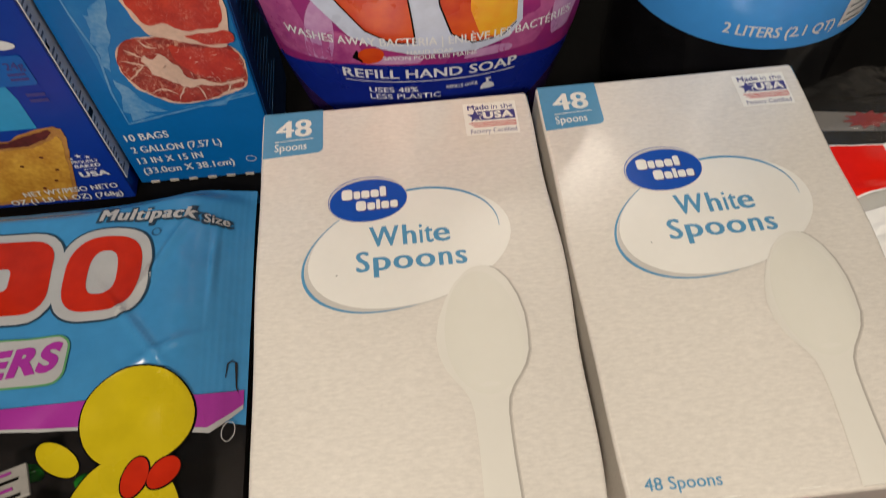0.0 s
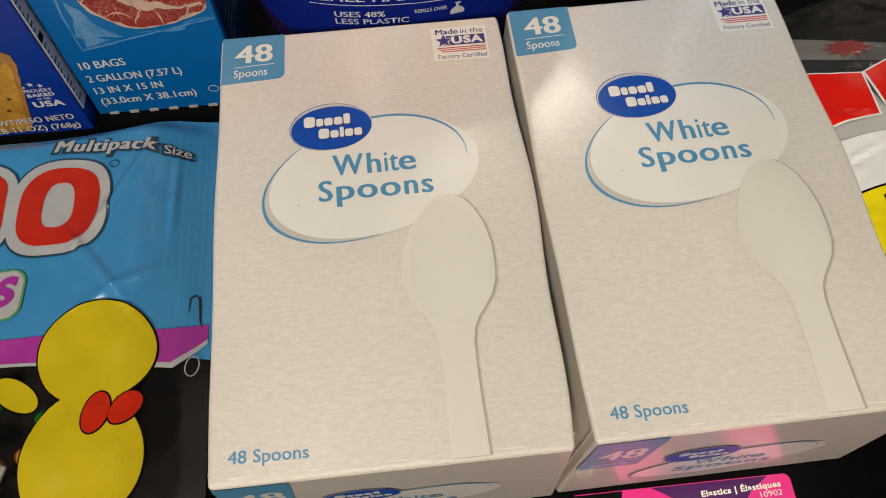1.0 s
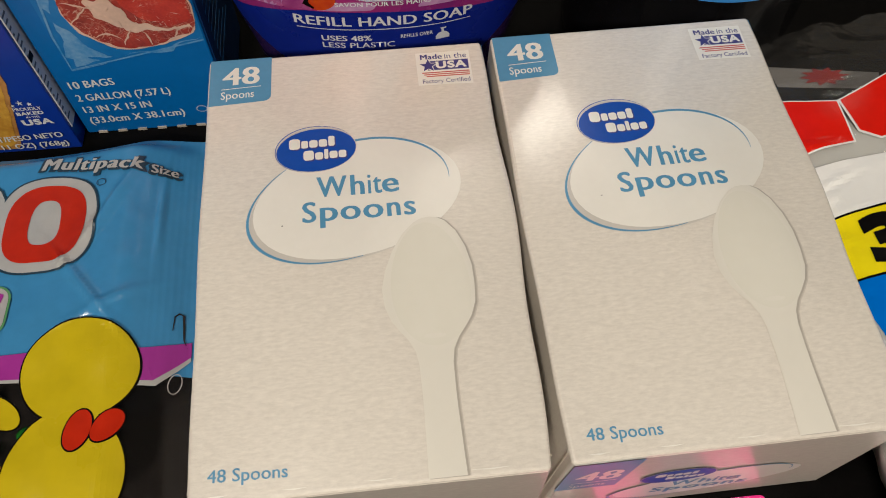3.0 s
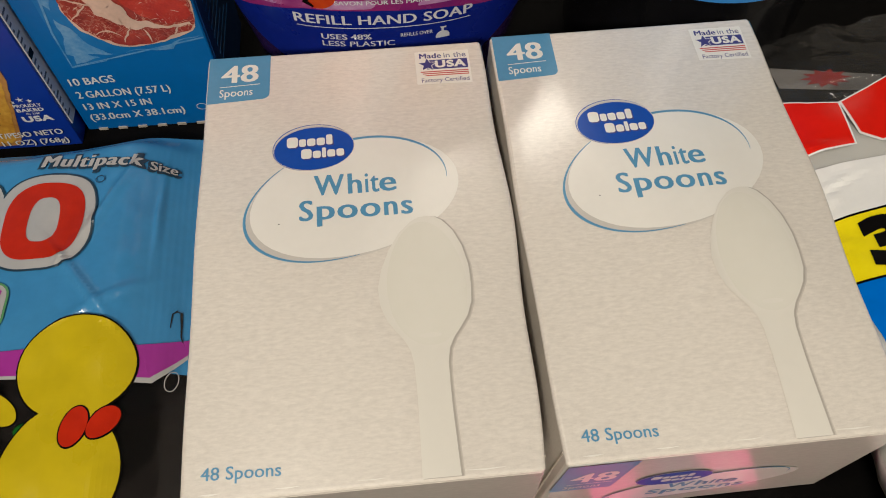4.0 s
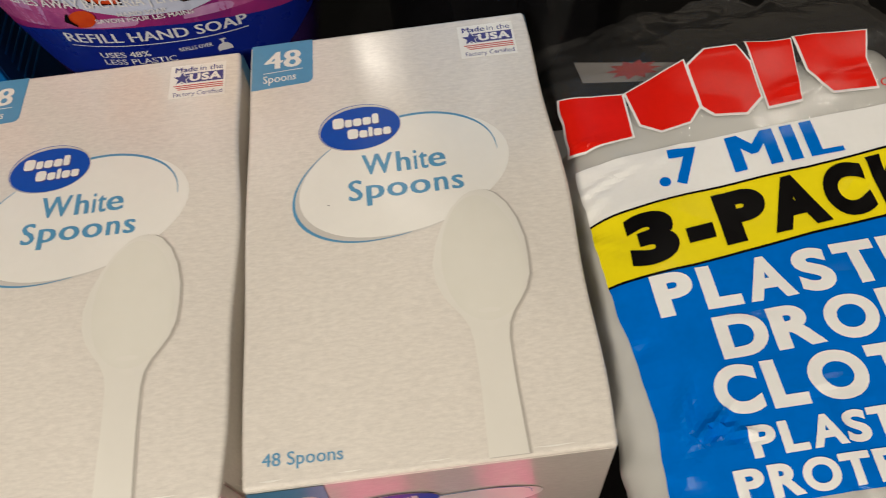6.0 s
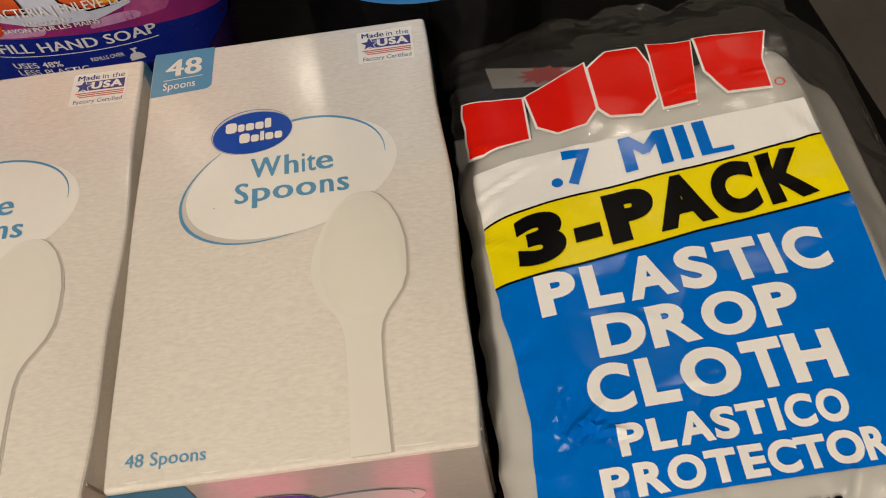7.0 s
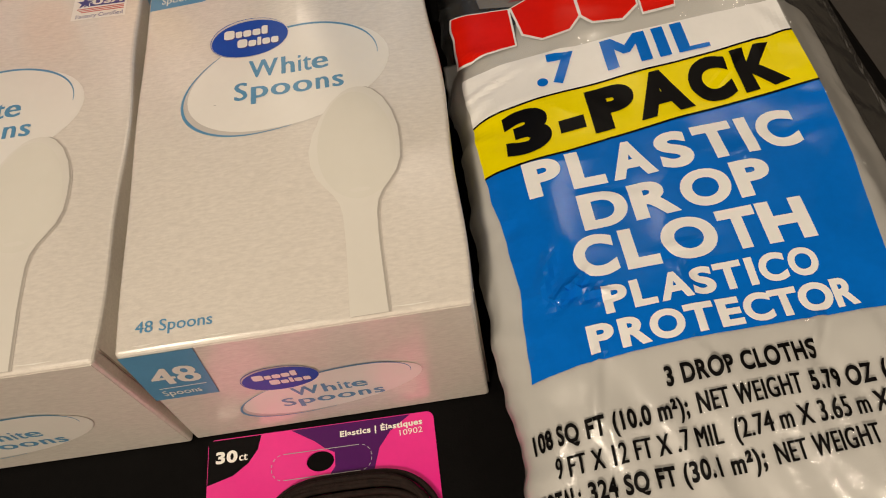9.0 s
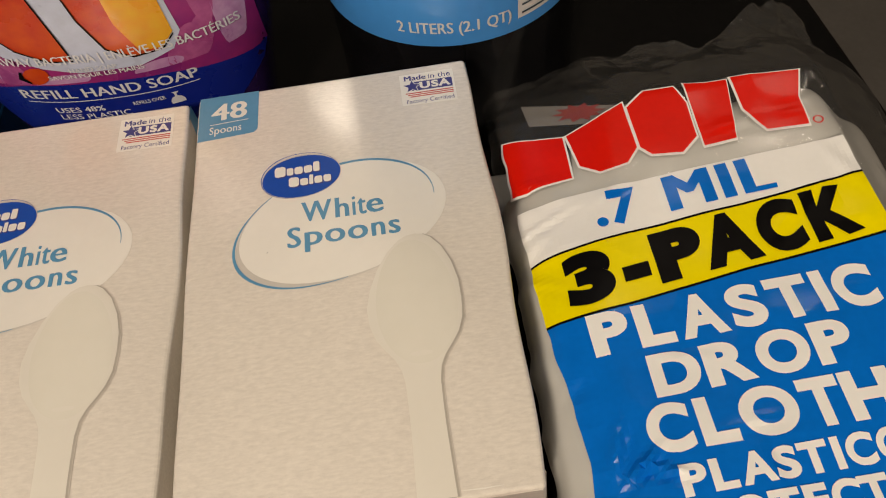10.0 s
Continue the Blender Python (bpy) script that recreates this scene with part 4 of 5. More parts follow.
# ---- box of freezer bags ----
def freezer_bag_box():
    t = thing("freezer_bag_box", "upright blue carton of large storage bags with a steak picture", "box", pose(-0.1650, 0.3435, 0))
    w, d, h = 0.083, 0.075, 0.27
    body = part("body", block(0, 0, 0, w, d, h, 0.0008), bag_box_blue, t)
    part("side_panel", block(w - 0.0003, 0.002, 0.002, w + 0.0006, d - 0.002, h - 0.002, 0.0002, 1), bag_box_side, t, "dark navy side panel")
    for k in range(14):
        part("print_bar", block(w + 0.0006, 0.012, 0.035 + 0.006 * k, w + 0.0008, 0.055 - 0.008 * (k % 3), 0.0365 + 0.006 * k), bag_box_lite, t)
    for k in range(7):
        part("tear_tab", block(0.006 + 0.011 * k, -0.0006, 0.0, 0.011 + 0.011 * k, 0.0002, 0.0016), carton_edge, t, "torn perforated tab")

    def put(name, b, mat, lift, label=""):
        part(name, lay(b, lambda x, z: (x + 0.165, -lift, z)), mat, body, label)
    put("bag_picture", shape([(-0.1545, 0.25), (-0.1535, 0.130), (-0.1540, 0.085), (-0.1535, 0.0500), (-0.120, 0.0575), (-0.0828, 0.0655), (-0.0828, 0.25)]), bag_box_lite, 0.0002, "printed picture of a clear bag")
    put("bag_gleam", shape(sweep([(-0.1545, 0.16), (-0.1528, 0.125), (-0.1500, 0.100), (-0.1535, 0.075), (-0.1535, 0.051), (-0.135, 0.0545)], 0.0006, 0.0012, 0.0005)), gleam_print, 0.0004)
    put("bag_gleam", shape(sweep([(-0.1535, 0.0515), (-0.120, 0.0585), (-0.0830, 0.0665)], 0.0004, 0.0010, 0.0008)), gleam_print, 0.0004)
    put("bag_gleam", shape(wobble([(-0.1500, 0.108), (-0.1465, 0.124), (-0.1425, 0.121), (-0.1455, 0.103)], 0.002, 200)), gleam_print, 0.00035)
    put("bag_gleam", shape(wobble([(-0.1505, 0.053), (-0.1490, 0.070), (-0.1455, 0.061), (-0.137, 0.0570)], 0.0012, 200)), gleam_print, 0.00035)
    for pts in ([(-0.1500, 0.094), (-0.1440, 0.126), (-0.1330, 0.138), (-0.1400, 0.112), (-0.1475, 0.088)], [(-0.1520, 0.060), (-0.1480, 0.084), (-0.1430, 0.074), (-0.1360, 0.063), (-0.1300, 0.058)],
                [(-0.1250, 0.0595), (-0.1000, 0.0625), (-0.0840, 0.0690), (-0.1000, 0.0605)]):
        put("bag_gleam", shape(wobble(pts, 0.0022, 150)), gleam_print, 0.00032)
    steak = [(-0.1440, 0.093), (-0.1400, 0.106), (-0.1300, 0.1105), (-0.1150, 0.1080), (-0.1000, 0.1020), (-0.0835, 0.1000), (-0.0832, 0.0735), (-0.0930, 0.0690), (-0.1080, 0.0630), (-0.1230, 0.0625), (-0.1350, 0.0700), (-0.1420, 0.0810)]
    organic = lambda pts, amp=0.0012, freq=160: shape(wobble(rounded_off(pts), amp, freq, 3))
    put("steak_picture", organic(steak), meat_fat, 0.0006, "printed pale fat rim of a steak")
    cx, cy = -0.1135, 0.0868
    put("steak_meat", organic([(cx + (x - cx) * 0.985, cy + 0.0006 + (y - cy) * 0.96) for x, y in steak], 0.0014, 220), meat_dark, 0.0008, "printed red meat")
    put("steak_meat", organic([(-0.118, 0.105), (-0.104, 0.1000), (-0.0845, 0.0985), (-0.0845, 0.0785), (-0.100, 0.0780), (-0.113, 0.087)], 0.0016, 200), meat_red, 0.0010)
    put("steak_fat", organic([(-0.1310, 0.0985), (-0.1240, 0.0960), (-0.1200, 0.0995), (-0.1170, 0.0900), (-0.1110, 0.0815), (-0.0980, 0.0762), (-0.0850, 0.0772), (-0.0850, 0.0758), (-0.1000, 0.0738), (-0.1150, 0.0755), (-0.1240, 0.0820), (-0.1300, 0.0900)], 0.0022, 260), meat_fat, 0.0012)
    rnd = random.Random(8)

    def vein(x, y, a, l, w):
        pts = []
        for k in range(7):
            pts.append((x, y))
            x, y = x + l / 6 * math.cos(a), y + l / 6 * math.sin(a)
            a += rnd.uniform(-0.5, 0.5)
        return shape(sweep(pts, w * 0.3, w, w * 0.2))
    for x, y, a, l in ((-0.141, 0.083, 0.8, 0.016), (-0.141, 0.096, -0.2, 0.014), (-0.133, 0.073, 0.7, 0.014), (-0.121, 0.067, 1.4, 0.012), (-0.108, 0.066, 1.7, 0.010), (-0.096, 0.070, 1.2, 0.007), (-0.137, 0.103, -0.9, 0.010), (-0.128, 0.108, -1.3, 0.010)):
        put("steak_fat", vein(x, y, a, l, 0.0011), meat_fat, 0.0012)
    for k in range(30):
        x, y = rnd.uniform(-0.138, -0.086), rnd.uniform(0.068, 0.103)
        if (x - cx) ** 2 / 0.0255 ** 2 + (y - cy) ** 2 / 0.017 ** 2 < 1:
            put("marbling", vein(x, y, rnd.uniform(-1.6, 0.6), rnd.uniform(0.001, 0.0045), rnd.uniform(0.0002, 0.0005)), meat_fat, 0.0012)
    upper = [(-0.1310, 0.190), (-0.1300, 0.140), (-0.1275, 0.126), (-0.1235, 0.1135), (-0.1185, 0.1080), (-0.1072, 0.1052), (-0.0983, 0.1000), (-0.0832, 0.1000), (-0.0832, 0.190)]
    put("steak_picture", organic(upper), meat_fat, 0.0014, "printed pale fat rim of a steak")
    put("steak_meat", organic([(-0.1290, 0.188), (-0.1268, 0.130), (-0.1235, 0.1190), (-0.1180, 0.1165), (-0.1125, 0.1175), (-0.1070, 0.1118), (-0.0995, 0.1108), (-0.0838, 0.1122), (-0.0838, 0.188)], 0.0014, 200), meat_red, 0.0016, "printed red meat")
    put("steak_meat", organic([(-0.1075, 0.1088), (-0.0985, 0.1088), (-0.0838, 0.1104), (-0.0836, 0.1022), (-0.0955, 0.1012), (-0.1030, 0.1055)], 0.0010, 200), meat_red, 0.0016)
    for k in range(16):
        x, y = rnd.uniform(-0.121, -0.0855), rnd.uniform(0.113, 0.148)
        if y > 0.128 or (x > -0.100 and y < 0.119):
            put("marbling", vein(x, y, rnd.uniform(-1.6, 0.6), rnd.uniform(0.001, 0.0045), rnd.uniform(0.0002, 0.0005)), meat_fat, 0.0018)
    put("lettering", words("10 BAGS", -0.1600, 0.0372, -0.1362, 0.0385, 0.0052, 0.031), print_grey, 0.0003)
    put("lettering", words("2 GALLON (7.57 L)", -0.1600, 0.0272, -0.1102, 0.0285, 0.0052, 0.031), print_grey, 0.0003)
    put("lettering", words("13 IN X 15 IN", -0.1600, 0.0176, -0.1232, 0.0190, 0.0050, 0.031), print_grey, 0.0003)
    put("lettering", words("(33.0cm X 38.1cm)", -0.1600, 0.0084, -0.1075, 0.0105, 0.0052, 0.031), print_grey, 0.0003)
    put("ring_mark", shape(ellipse(-0.0975, 0.0145, 0.0030, 0.0026), ellipse(-0.0975, 0.0145, 0.0026, 0.0022)), print_grey, 0.0003)
    return t


freezer_bag_box()


# ---- box of biscuits ----
def biscuit_box():
    t = thing("biscuit_box", "upright royal blue carton of fig biscuits with a biscuit picture", "box", pose(-0.1670, 0.3338, 0))
    w, d, h = 0.20, 0.0085, 0.24
    body = part("body", block(-w, 0, 0, 0, 0.008 + 0.06, h, 0.0007), cookie_blue, t)
    part("side_panel", block(-0.0003, 0.0018, 0.016, 0.0006, 0.066, h - 0.002, 0.0002, 1), side_paper, t, "grey side panel with fine print")
    for k in range(44):
        thick = 0.004 if k in (12, 25) else 0.0011
        part("print_bar", block(0.0006, 0.0024, 0.022 + 0.0036 * k, 0.0008, 0.0074 - 0.0012 * (k * 7 % 4), 0.022 + thick + 0.0036 * k), ink_black if thick > 0.002 else print_bar_grey, t)

    def put(name, b, mat, lift, label=""):
        part(name, lay(b, lambda x, z: (x + 0.167, -lift, z)), mat, body, label)
    put("cyan_field", shape([(-0.30, 0.0640), (-0.1940, 0.0640), (-0.1935, 0.085), (-0.2000, 0.125), (-0.2100, 0.16), (-0.30, 0.16)]), cookie_cyan, 0.0002, "sky blue printed field")
    put("biscuit_picture", shape(wobble([(-0.27, 0.0600), (-0.213, 0.0565), (-0.205, 0.0605), (-0.195, 0.0635), (-0.1864, 0.0645), (-0.1826, 0.0622), (-0.1830, 0.0550), (-0.1890, 0.0350), (-0.1960, 0.0120), (-0.2000, 0.0032), (-0.27, 0.0032)], 0.0009, 180)), cookie_rim, 0.0004, "printed fig biscuit")
    put("biscuit_face", shape(wobble([(-0.27, 0.0480), (-0.22, 0.0490), (-0.2030, 0.0495), (-0.1965, 0.0520), (-0.1870, 0.0575), (-0.1862, 0.0530), (-0.1920, 0.0320), (-0.1990, 0.0100), (-0.2030, 0.0060), (-0.27, 0.0060)], 0.0009, 180)), cookie_tan, 0.0006)
    put("fig_filling", shape(wobble([(-0.27, 0.0510), (-0.22, 0.0515), (-0.2040, 0.0520), (-0.1940, 0.0560), (-0.1880, 0.0605), (-0.1890, 0.0625), (-0.1960, 0.0612), (-0.2050, 0.0585), (-0.213, 0.0555), (-0.27, 0.0580)], 0.0007, 200)), cookie_fig, 0.0008, "printed dark fig filling")
    for x, y in ((-0.202, 0.042), (-0.1985, 0.031), (-0.203, 0.022), (-0.215, 0.036), (-0.212, 0.016)):
        put("biscuit_hole", shape(ellipse(x, y, 0.0011, 0.0009)), cookie_fig, 0.0008)
    for k, (x, y) in enumerate(((-0.1880, 0.0385), (-0.1835, 0.0402), (-0.1790, 0.0390))):
        put("star", shape([(x + r * math.cos(radians(90 + 36 * i)), y + r * math.sin(radians(90 + 36 * i))) for i in range(10) for r in ((0.0016 + 0.0005 * (k == 1), 0.0007)[i % 2],)]), print_grey, 0.0004)
    put("lettering", words("PROUDLY", -0.1890, 0.0342, -0.1745, 0.0345, 0.0024, 0.03), print_grey, 0.0004)
    put("lettering", words("BAKED", -0.1888, 0.0305, -0.1748, 0.0308, 0.0026, 0.04), print_grey, 0.0004)
    put("lettering", words("IN THE", -0.1850, 0.0282, -0.1780, 0.0283, 0.0014, 0.02), print_grey, 0.0004)
    put("lettering", words("USA", -0.1890, 0.0222, -0.1728, 0.0228, 0.0046, 0.05), print_grey, 0.0004)
    put("lettering", words("NET WT/PESO NETO", -0.2260, 0.0095, -0.1725, 0.0118, 0.0042, 0.03), print_grey, 0.001)
    put("lettering", words("OZ (1 LB 11 OZ) (768g)", -0.2360, 0.0030, -0.1722, 0.0045, 0.0042, 0.03), print_grey, 0.001)
    put("nutrient_tag", shape(rounded(-0.215, 0.094, -0.1790, 0.113, 0.002)), cookie_mid, 0.0004, "light blue nutrient tag")
    put("lettering", words("24g", -0.1890, 0.1045, -0.1800, 0.1048, 0.0045, 0.02), ink_navy, 0.0006)
    for k in range(2):
        put("print_bar", shape([(-0.1900, 0.1005 - 0.003 * k), (-0.1815, 0.1005 - 0.003 * k), (-0.1815, 0.1023 - 0.003 * k), (-0.1900, 0.1023 - 0.003 * k)]), ink_navy, 0.0006)
        put("print_bar", shape([(-0.1880, 0.0865 - 0.004 * k), (-0.1790, 0.0865 - 0.004 * k), (-0.1790, 0.0888 - 0.004 * k), (-0.1880, 0.0888 - 0.004 * k)]), ink_navy, 0.0004)
    put("white_oval", shape(ellipse(-0.188, 0.120, 0.010, 0.0032, -8)), print_grey, 0.0006)
    return t


biscuit_box()


# ---- refill bottle of hand soap ----
SX, SY = 0.007, 0.376


def soap_half(z):
    k = smooth01(z / 0.13)
    a = 0.066 + 0.020 * k - 0.052 * smooth01((z - 0.19) / 0.06)
    b = 0.041 + 0.004 * k - 0.026 * smooth01((z - 0.19) / 0.06)
    if z < 0.012:
        a -= 0.008 * (1 - z / 0.012) ** 2
        b -= 0.006 * (1 - z / 0.012) ** 2
    return a, b


def soap_front(lift):
    def fn(x, z):
        a, b = soap_half(z)
        k = min(0.97, abs((x - SX) / a))
        return (x, SY - (b + lift) * (1 - k ** 2.2) ** (1 / 2.2), z)
    return fn


def soap_bottle():
    t = thing("soap_refill_bottle", "dark purple refill bottle of hand soap with a colourful reef label", "bottle")
    rings = []
    for z in [0, 0.003, 0.007, 0.012] + steps(0.02, 0.26, 30):
        a, b = soap_half(z)
        ring = []
        for i in range(72):
            w = math.tau * i / 72
            c, s = math.cos(w), math.sin(w)
            ring.append((SX + a * math.copysign(abs(c) ** (2 / 2.2), c), SY + b * math.copysign(abs(s) ** (2 / 2.2), s), z))
        rings.append(ring)
    body = part("bottle_body", loft(rings), soap_body, t, "glossy dark purple plastic", True)
    cap = [[(SX + r * math.cos(math.tau * i / 40), SY + r * math.sin(math.tau * i / 40), z) for i in range(40)] for r, z in ((0.017, 0.258), (0.019, 0.262), (0.019, 0.282), (0.017, 0.285))]
    part("cap", loft(cap), soap_blue, t, "dark blue screw cap")

    def put(name, b, mat, lift, label="", step=0.004):
        part(name, lay(b, soap_front(lift), step), mat, body, label, True)
    put("label_foot", shape([(-0.0680, 0.0805), (-0.0640, 0.068), (-0.0560, 0.058), (-0.042, 0.046), (0.007, 0.042), (0.056, 0.046), (0.070, 0.058), (0.079, 0.066), (0.0830, 0.0755), (0.065, 0.0805), (0.04, 0.0858), (0.007, 0.0885), (-0.03, 0.0895), (-0.05, 0.0860)]), soap_blue, 0.0004, "royal blue foot of the label")
    put("label_picture", shape([(-0.0680, 0.0800), (-0.05, 0.0855), (-0.03, 0.0890), (0.007, 0.0880), (0.04, 0.0853), (0.065, 0.0800), (0.0830, 0.0750), (0.0855, 0.13), (0.0855, 0.19), (-0.0715, 0.19), (-0.0715, 0.13)]), soap_magenta, 0.0005, "magenta printed reef picture")
    # coral fingers
    for x, z, a, b, turn, mat in ((-0.060, 0.110, 0.010, 0.030, 12, coral_pink), (-0.044, 0.105, 0.007, 0.024, -8, coral_pale), (-0.034, 0.098, 0.009, 0.012, 20, coral_pink), (-0.050, 0.093, 0.012, 0.007, 0, coral_pink),
                                  (0.050, 0.098, 0.006, 0.014, -35, coral_pink), (0.058, 0.099, 0.006, 0.015, -25, coral_pink), (0.075, 0.115, 0.007, 0.032, -6, coral_pale), (0.066, 0.135, 0.006, 0.03, -4, coral_pink),
                                  (-0.010, 0.091, 0.014, 0.004, 5, coral_pale), (0.036, 0.091, 0.012, 0.004, 5, coral_pale)):
        pts = [(px, max(pz, 0.0895)) for px, pz in ellipse(x, z, a, b, turn, 30)]
        put("coral_print", shape(pts), mat, 0.0007)
    # broad bands of orange, white and yellow
    put("white_band", shape([(-0.045, 0.128), (-0.030, 0.108), (-0.015, 0.1), (0.0, 0.0955), (0.030, 0.0945), (0.046, 0.099), (0.052, 0.108), (0.050, 0.15), (-0.045, 0.15)]), fish_white, 0.0009, "pale printed band")
    put("orange_band", shape([(-0.040, 0.150), (-0.034, 0.130), (-0.022, 0.112), (-0.010, 0.1045), (0.001, 0.1035), (0.000, 0.118), (-0.003, 0.150)]), fish_orange, 0.0011, "orange printed band")
    put("orange_band", shape([(0.011, 0.150), (0.013, 0.125), (0.018, 0.1075), (0.028, 0.1005), (0.040, 0.1015), (0.036, 0.125), (0.034, 0.150)]), fish_orange, 0.0011, "orange printed band")
    put("yellow_band", shape([(0.027, 0.150), (0.027, 0.120), (0.032, 0.103), (0.042, 0.102), (0.049, 0.109), (0.0485, 0.150)]), fish_yellow, 0.0013, "yellow printed band")
    put("dark_line", shape(sweep([(-0.003, 0.150), (0.000, 0.118), (0.001, 0.1035), (-0.010, 0.1045), (-0.022, 0.112), (-0.034, 0.130)], 0.0006, 0.001, 0.0006)), ink_black, 0.0015)
    put("dark_line", shape(sweep([(0.011, 0.150), (0.013, 0.125), (0.018, 0.1075), (0.028, 0.1005), (0.042, 0.1012), (0.049, 0.108)], 0.0006, 0.001, 0.0006)), ink_black, 0.0015)
    put("orange_band", shape(ellipse(-0.021, 0.0955, 0.007, 0.005, 25)), fish_orange, 0.0011)
    put("dark_line", shape(sweep([(-0.027, 0.099), (-0.0285, 0.0945), (-0.025, 0.0915)], 0.001, 0.003, 0.001)), ink_black, 0.0015)
    put("lettering", words("WASHES AWAY BACTERIA | ENL\u00c8VE LES BACT\u00c9RIES", -0.0602, 0.1042, 0.0772, 0.0998, 0.0050, 0.022), soap_text, 0.0017)
    put("lettering", words("HAND SOAP", -0.0035, 0.0968, 0.0186, 0.0964, 0.0025, 0.02), soap_text, 0.0017)
    put("lettering", words("SAVON POUR LES MAINS", -0.0150, 0.0934, 0.0300, 0.0928, 0.0025, 0.02), soap_text, 0.0017)
    put("lettering", words("REFILL HAND SOAP", -0.0358, 0.0798, 0.0508, 0.0782, 0.0060, 0.025), soap_text, 0.0006)
    put("rule", shape([(-0.0350, 0.0771), (0.0500, 0.0755), (0.0500, 0.0760), (-0.0350, 0.0776)]), soap_text, 0.0006)
    put("lettering", words("USES 48%", -0.0240, 0.0690, 0.0007, 0.0690, 0.0036, 0.03), soap_text, 0.0006)
    put("lettering", words("LESS PLASTIC", -0.0240, 0.0640, 0.0120, 0.0640, 0.0036, 0.015), soap_text, 0.0006)
    put("lettering", words("REFILLS OVER", 0.0150, 0.0695, 0.0310, 0.0695, 0.0024, 0.02), soap_text, 0.0006)
    put("pump_mark", shape([(0.0325, 0.0650), (0.0395, 0.0650), (0.0395, 0.0672), (0.0382, 0.0692), (0.0366, 0.0698), (0.0366, 0.0716), (0.0378, 0.0720), (0.0378, 0.0728), (0.0346, 0.0728), (0.0354, 0.0716), (0.0354, 0.0698), (0.0338, 0.0692), (0.0325, 0.0672)]), soap_text, 0.0006)
    return t


soap_bottle()


# ---- two-litre jug ----
def jug():
    cx, cy, r = 0.181, 0.3935, 0.0665
    t = thing("two_litre_jug", "dark round two-litre bottle with a bright blue label", "bottle", pose(cx, cy, 0))
    prof = [(0.058, 0.0), (0.063, 0.003), (0.0655, 0.009), (r - 0.0008, 0.02), (r - 0.0008, 0.074), (r, 0.078), (r, 0.22), (0.060, 0.245), (0.040, 0.268), (0.020, 0.280), (0.019, 0.295)]
    ring = lambda rr, z: [(rr * math.cos(math.tau * i / 80), rr * math.sin(math.tau * i / 80), z) for i in range(80)]
    part("bottle_body", loft([ring(rr, z) for rr, z in prof]), jug_dark, t, "glossy black plastic", True)
    part("cap", loft([ring(0.022, 0.293), ring(0.023, 0.296), ring(0.023, 0.315), ring(0.021, 0.318)]), cap_white, t, "screw cap")

    def wrap(lift):
        return lambda x, z: ((r + lift) * math.sin(x / r), -(r + lift) * math.cos(x / r), z)
    label = part("label", lay(shape([(-0.105, 0.0838), (0.105, 0.0838), (0.105, 0.215), (-0.105, 0.215)]), wrap(0.0004), 0.004), jug_label, t, "bright blue wrapped label", True)
    part("lettering", lay(words("2 LITERS (2.1 QT)", -0.0315, 0.0918, 0.0230, 0.0918, 0.0062, 0.025), wrap(0.0008), 0.004), print_grey, label)
    part("white_patch", lay(shape([(0.0265, 0.0905), (0.0460, 0.0905), (0.0460, 0.1120), (0.0265, 0.1120)]), wrap(0.0007), 0.004), print_grey, label, "small white printed patch")
    for k in range(4):
        part("print_bar", lay(shape([(0.0285, 0.0930 + 0.0045 * k), (0.0440, 0.0930 + 0.0045 * k), (0.0440, 0.0940 + 0.0045 * k), (0.0285, 0.0940 + 0.0045 * k)]), wrap(0.0011), 0.004), candy_slate, label)
    return t


jug()


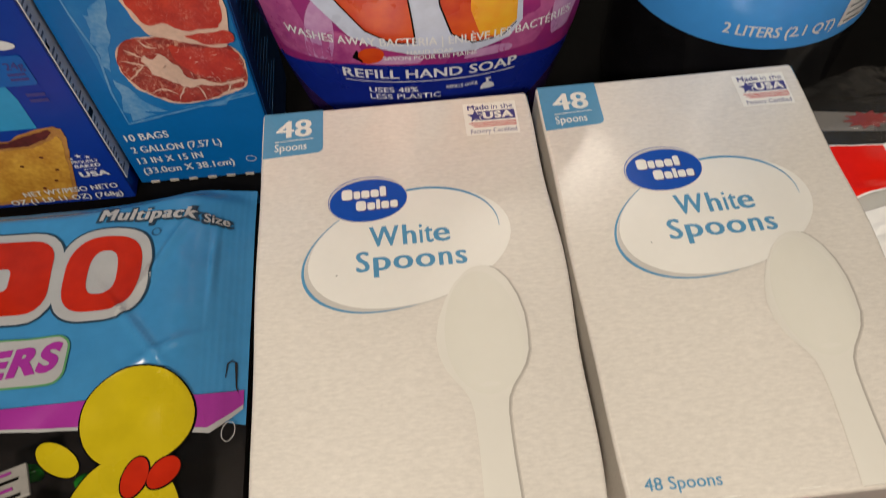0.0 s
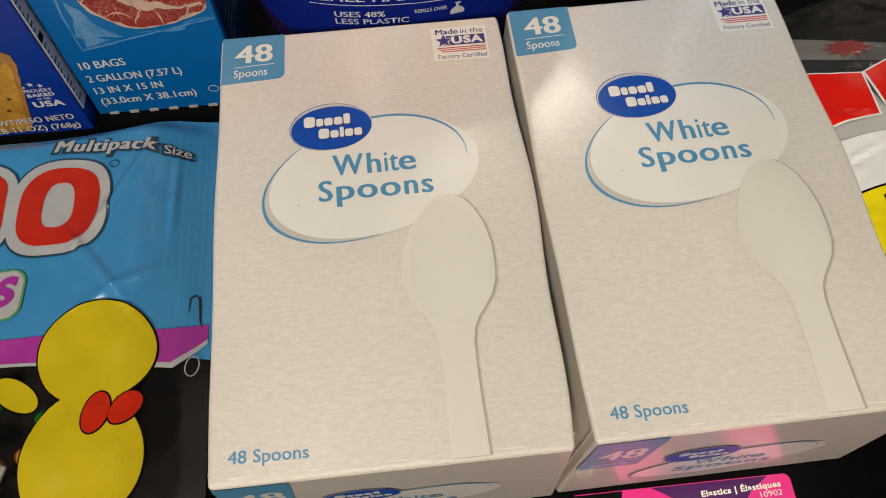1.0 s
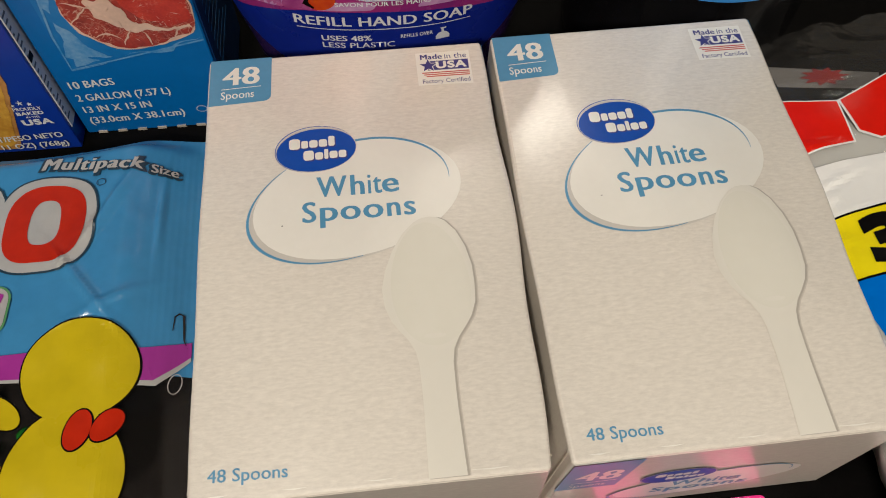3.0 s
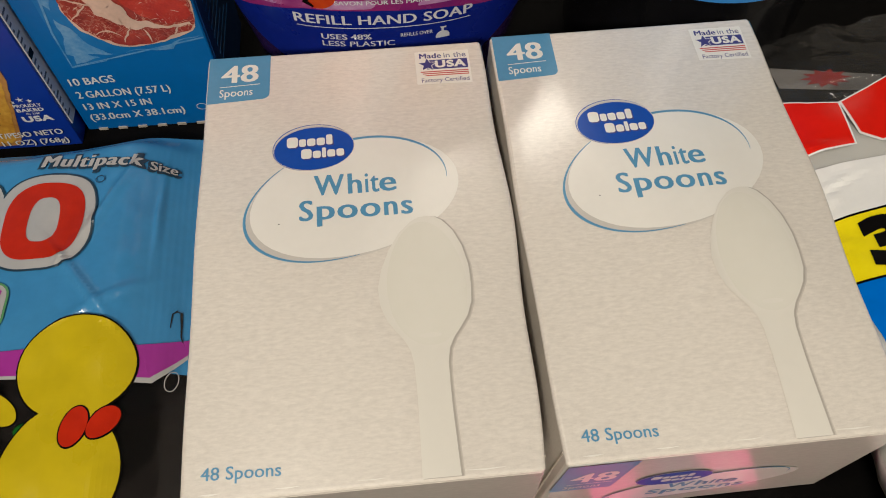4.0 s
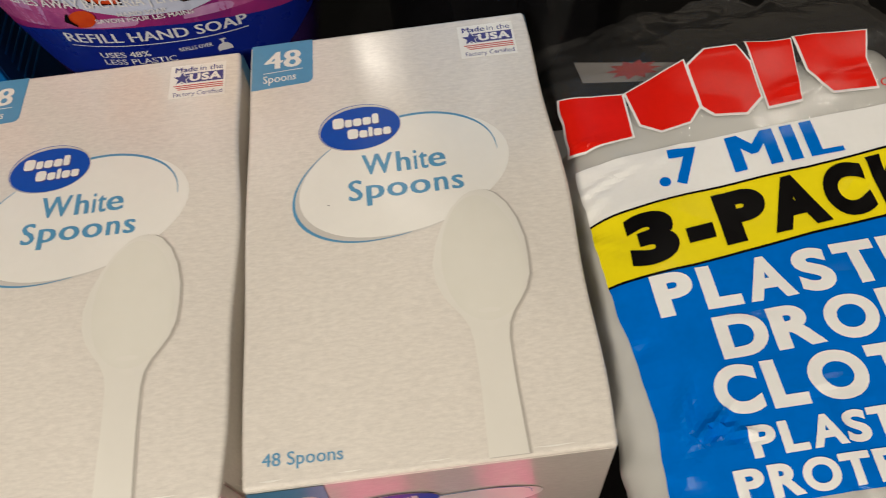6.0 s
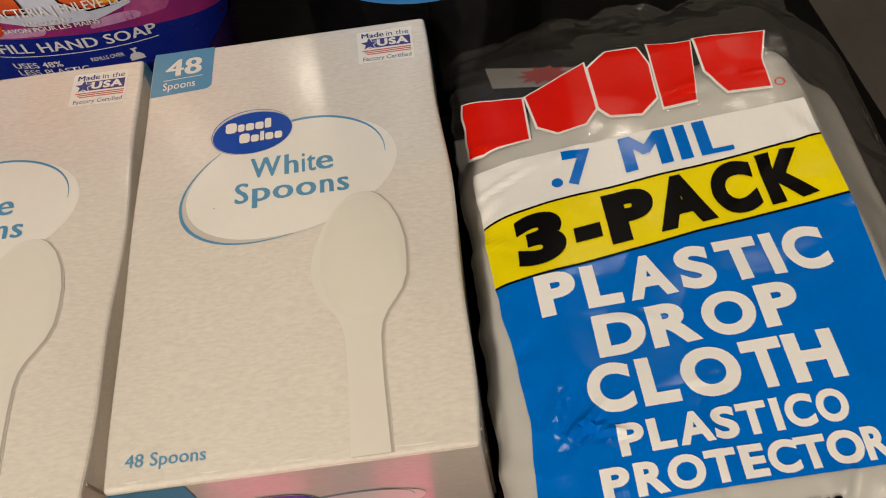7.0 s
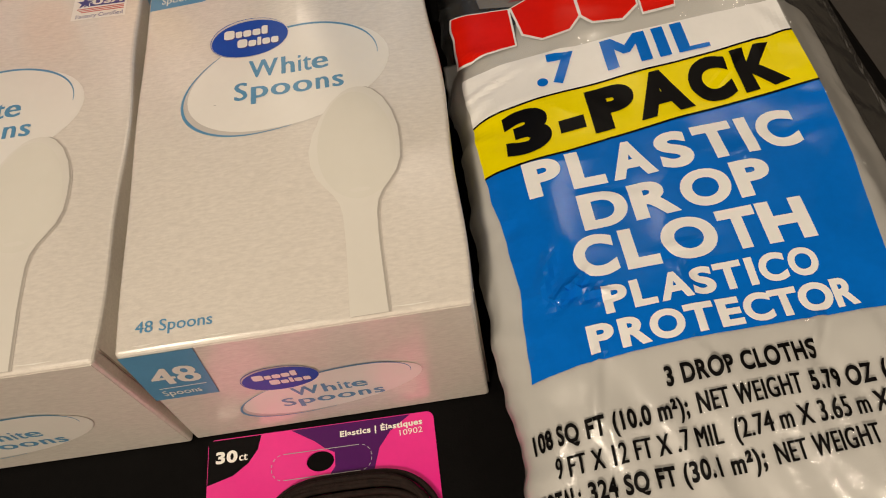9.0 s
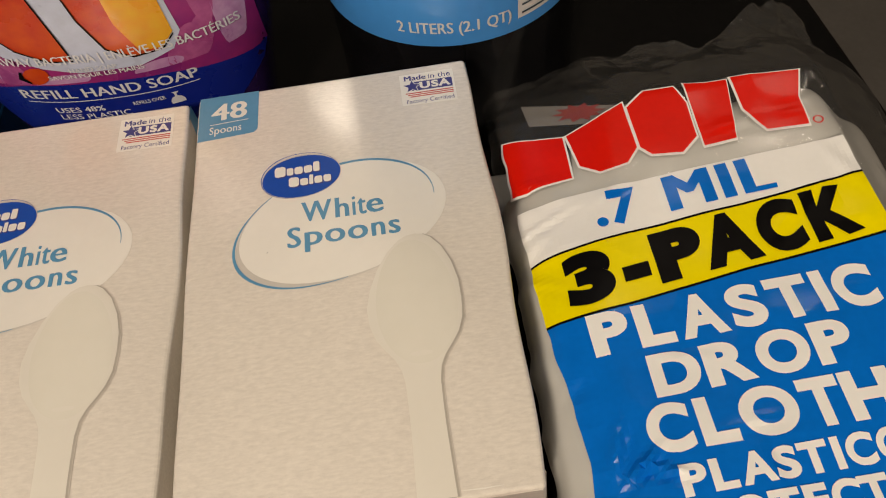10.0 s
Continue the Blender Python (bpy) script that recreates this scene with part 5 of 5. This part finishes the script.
# ---- card of hair elastics ----
def elastics_card():
    t = thing("elastics_card", "pink and purple card of dark hair elastics lying on the table", "hair elastics", pose(0.0015, 0.0063, 0))
    outline = rounded(0.0600, -0.020, 0.1575, 0.1050, 0.003)
    b = shape(outline, ellipse(0.1082, 0.0897, 0.0058, 0.0043))
    ext = bmesh.ops.extrude_face_region(b, geom=b.faces[:])
    for v in [g for g in ext["geom"] if isinstance(g, bmesh.types.BMVert)]:
        v.co.z += 0.0007
    bmesh.ops.recalc_face_normals(b, faces=b.faces[:])
    card = part("card", b, card_pink, t, "pink card with a round hang hole")

    def put(name, b, mat, z, label=""):
        part(name, lay(b, lambda x, y: (x, y, z)), mat, card, label)
    put("black_corner", shape([(0.0602, 0.1046), (0.0830, 0.1046), (0.0815, 0.0985), (0.0775, 0.0930), (0.0710, 0.0885), (0.0602, 0.0855)]), ink_black, 0.0008)
    put("purple_field", shape([(0.0960, 0.1046), (0.1475, 0.1046), (0.1385, 0.0985), (0.1335, 0.0920), (0.1310, 0.0840), (0.1290, 0.0600), (0.1130, 0.0600), (0.1125, 0.0840), (0.1145, 0.0868), (0.1145, 0.0926), (0.1105, 0.0948), (0.1060, 0.0985)]), card_purple, 0.0009)
    put("lettering", words("30", 0.0635, 0.0942, 0.0728, 0.0942, 0.0052, 0.045), ink_white, 0.0010)
    put("lettering", words("ct", 0.0735, 0.0945, 0.0772, 0.0945, 0.0034, 0.03), ink_white, 0.0010)
    put("lettering", words("Elastics | \u00c9lastiques", 0.1170, 0.0986, 0.1525, 0.0996, 0.0026, 0.035), ink_white, 0.0011)
    put("lettering", words("10902", 0.1425, 0.0958, 0.1523, 0.0962, 0.0024), ink_white, 0.0011)
    dash = rounded(0.0875, 0.0835, 0.1300, 0.0945, 0.005, 6)
    for k in range(0, len(dash), 2):
        p, q = dash[k], dash[(k + 1) % len(dash)]
        put("dash", shape(sweep([p, q], 0.0003, 0.0003, 0.0003)), candy_grey, 0.0011)
    rnd = random.Random(2)
    for k in range(9):
        cu = bpy.data.curves.new("elastic", "CURVE")
        cu.dimensions, cu.bevel_depth, cu.bevel_resolution = "3D", 0.0013, 3
        sp = cu.splines.new("POLY")
        pts = []
        cx, cy = 0.1185 + rnd.uniform(-0.0015, 0.0015), 0.0350 + rnd.uniform(-0.001, 0.001)
        ax, ay = 0.0400 - 0.0012 * (k % 3), 0.0460 - 0.0024 * (k % 5) - 0.0006 * (k // 5)
        for i in range(64):
            w = math.tau * i / 64
            c, s = math.cos(w), math.sin(w)
            pts.append((cx + ax * math.copysign(abs(c) ** 0.55, c), cy + ay * math.copysign(abs(s) ** 0.8, s), 0.0024 + 0.0022 * (k // 5) + 0.0004 * math.sin(3 * w + k)))
        sp.points.add(len(pts) - 1)
        for p, q in zip(sp.points, pts):
            p.co = (*q, 1)
        sp.use_cyclic_u = True
        cu.materials.append(cord)
        tmp = bpy.data.objects.new("elastic", cu)
        scene.collection.objects.link(tmp)
        bpy.context.view_layer.update()
        me = bpy.data.meshes.new_from_object(tmp.evaluated_get(bpy.context.evaluated_depsgraph_get()))
        bpy.data.objects.remove(tmp)
        ob = new("hair_elastic", me)
        ob.parent = t
        ob["label"] = "dark brown-black elastic loop"
    return t


elastics_card()
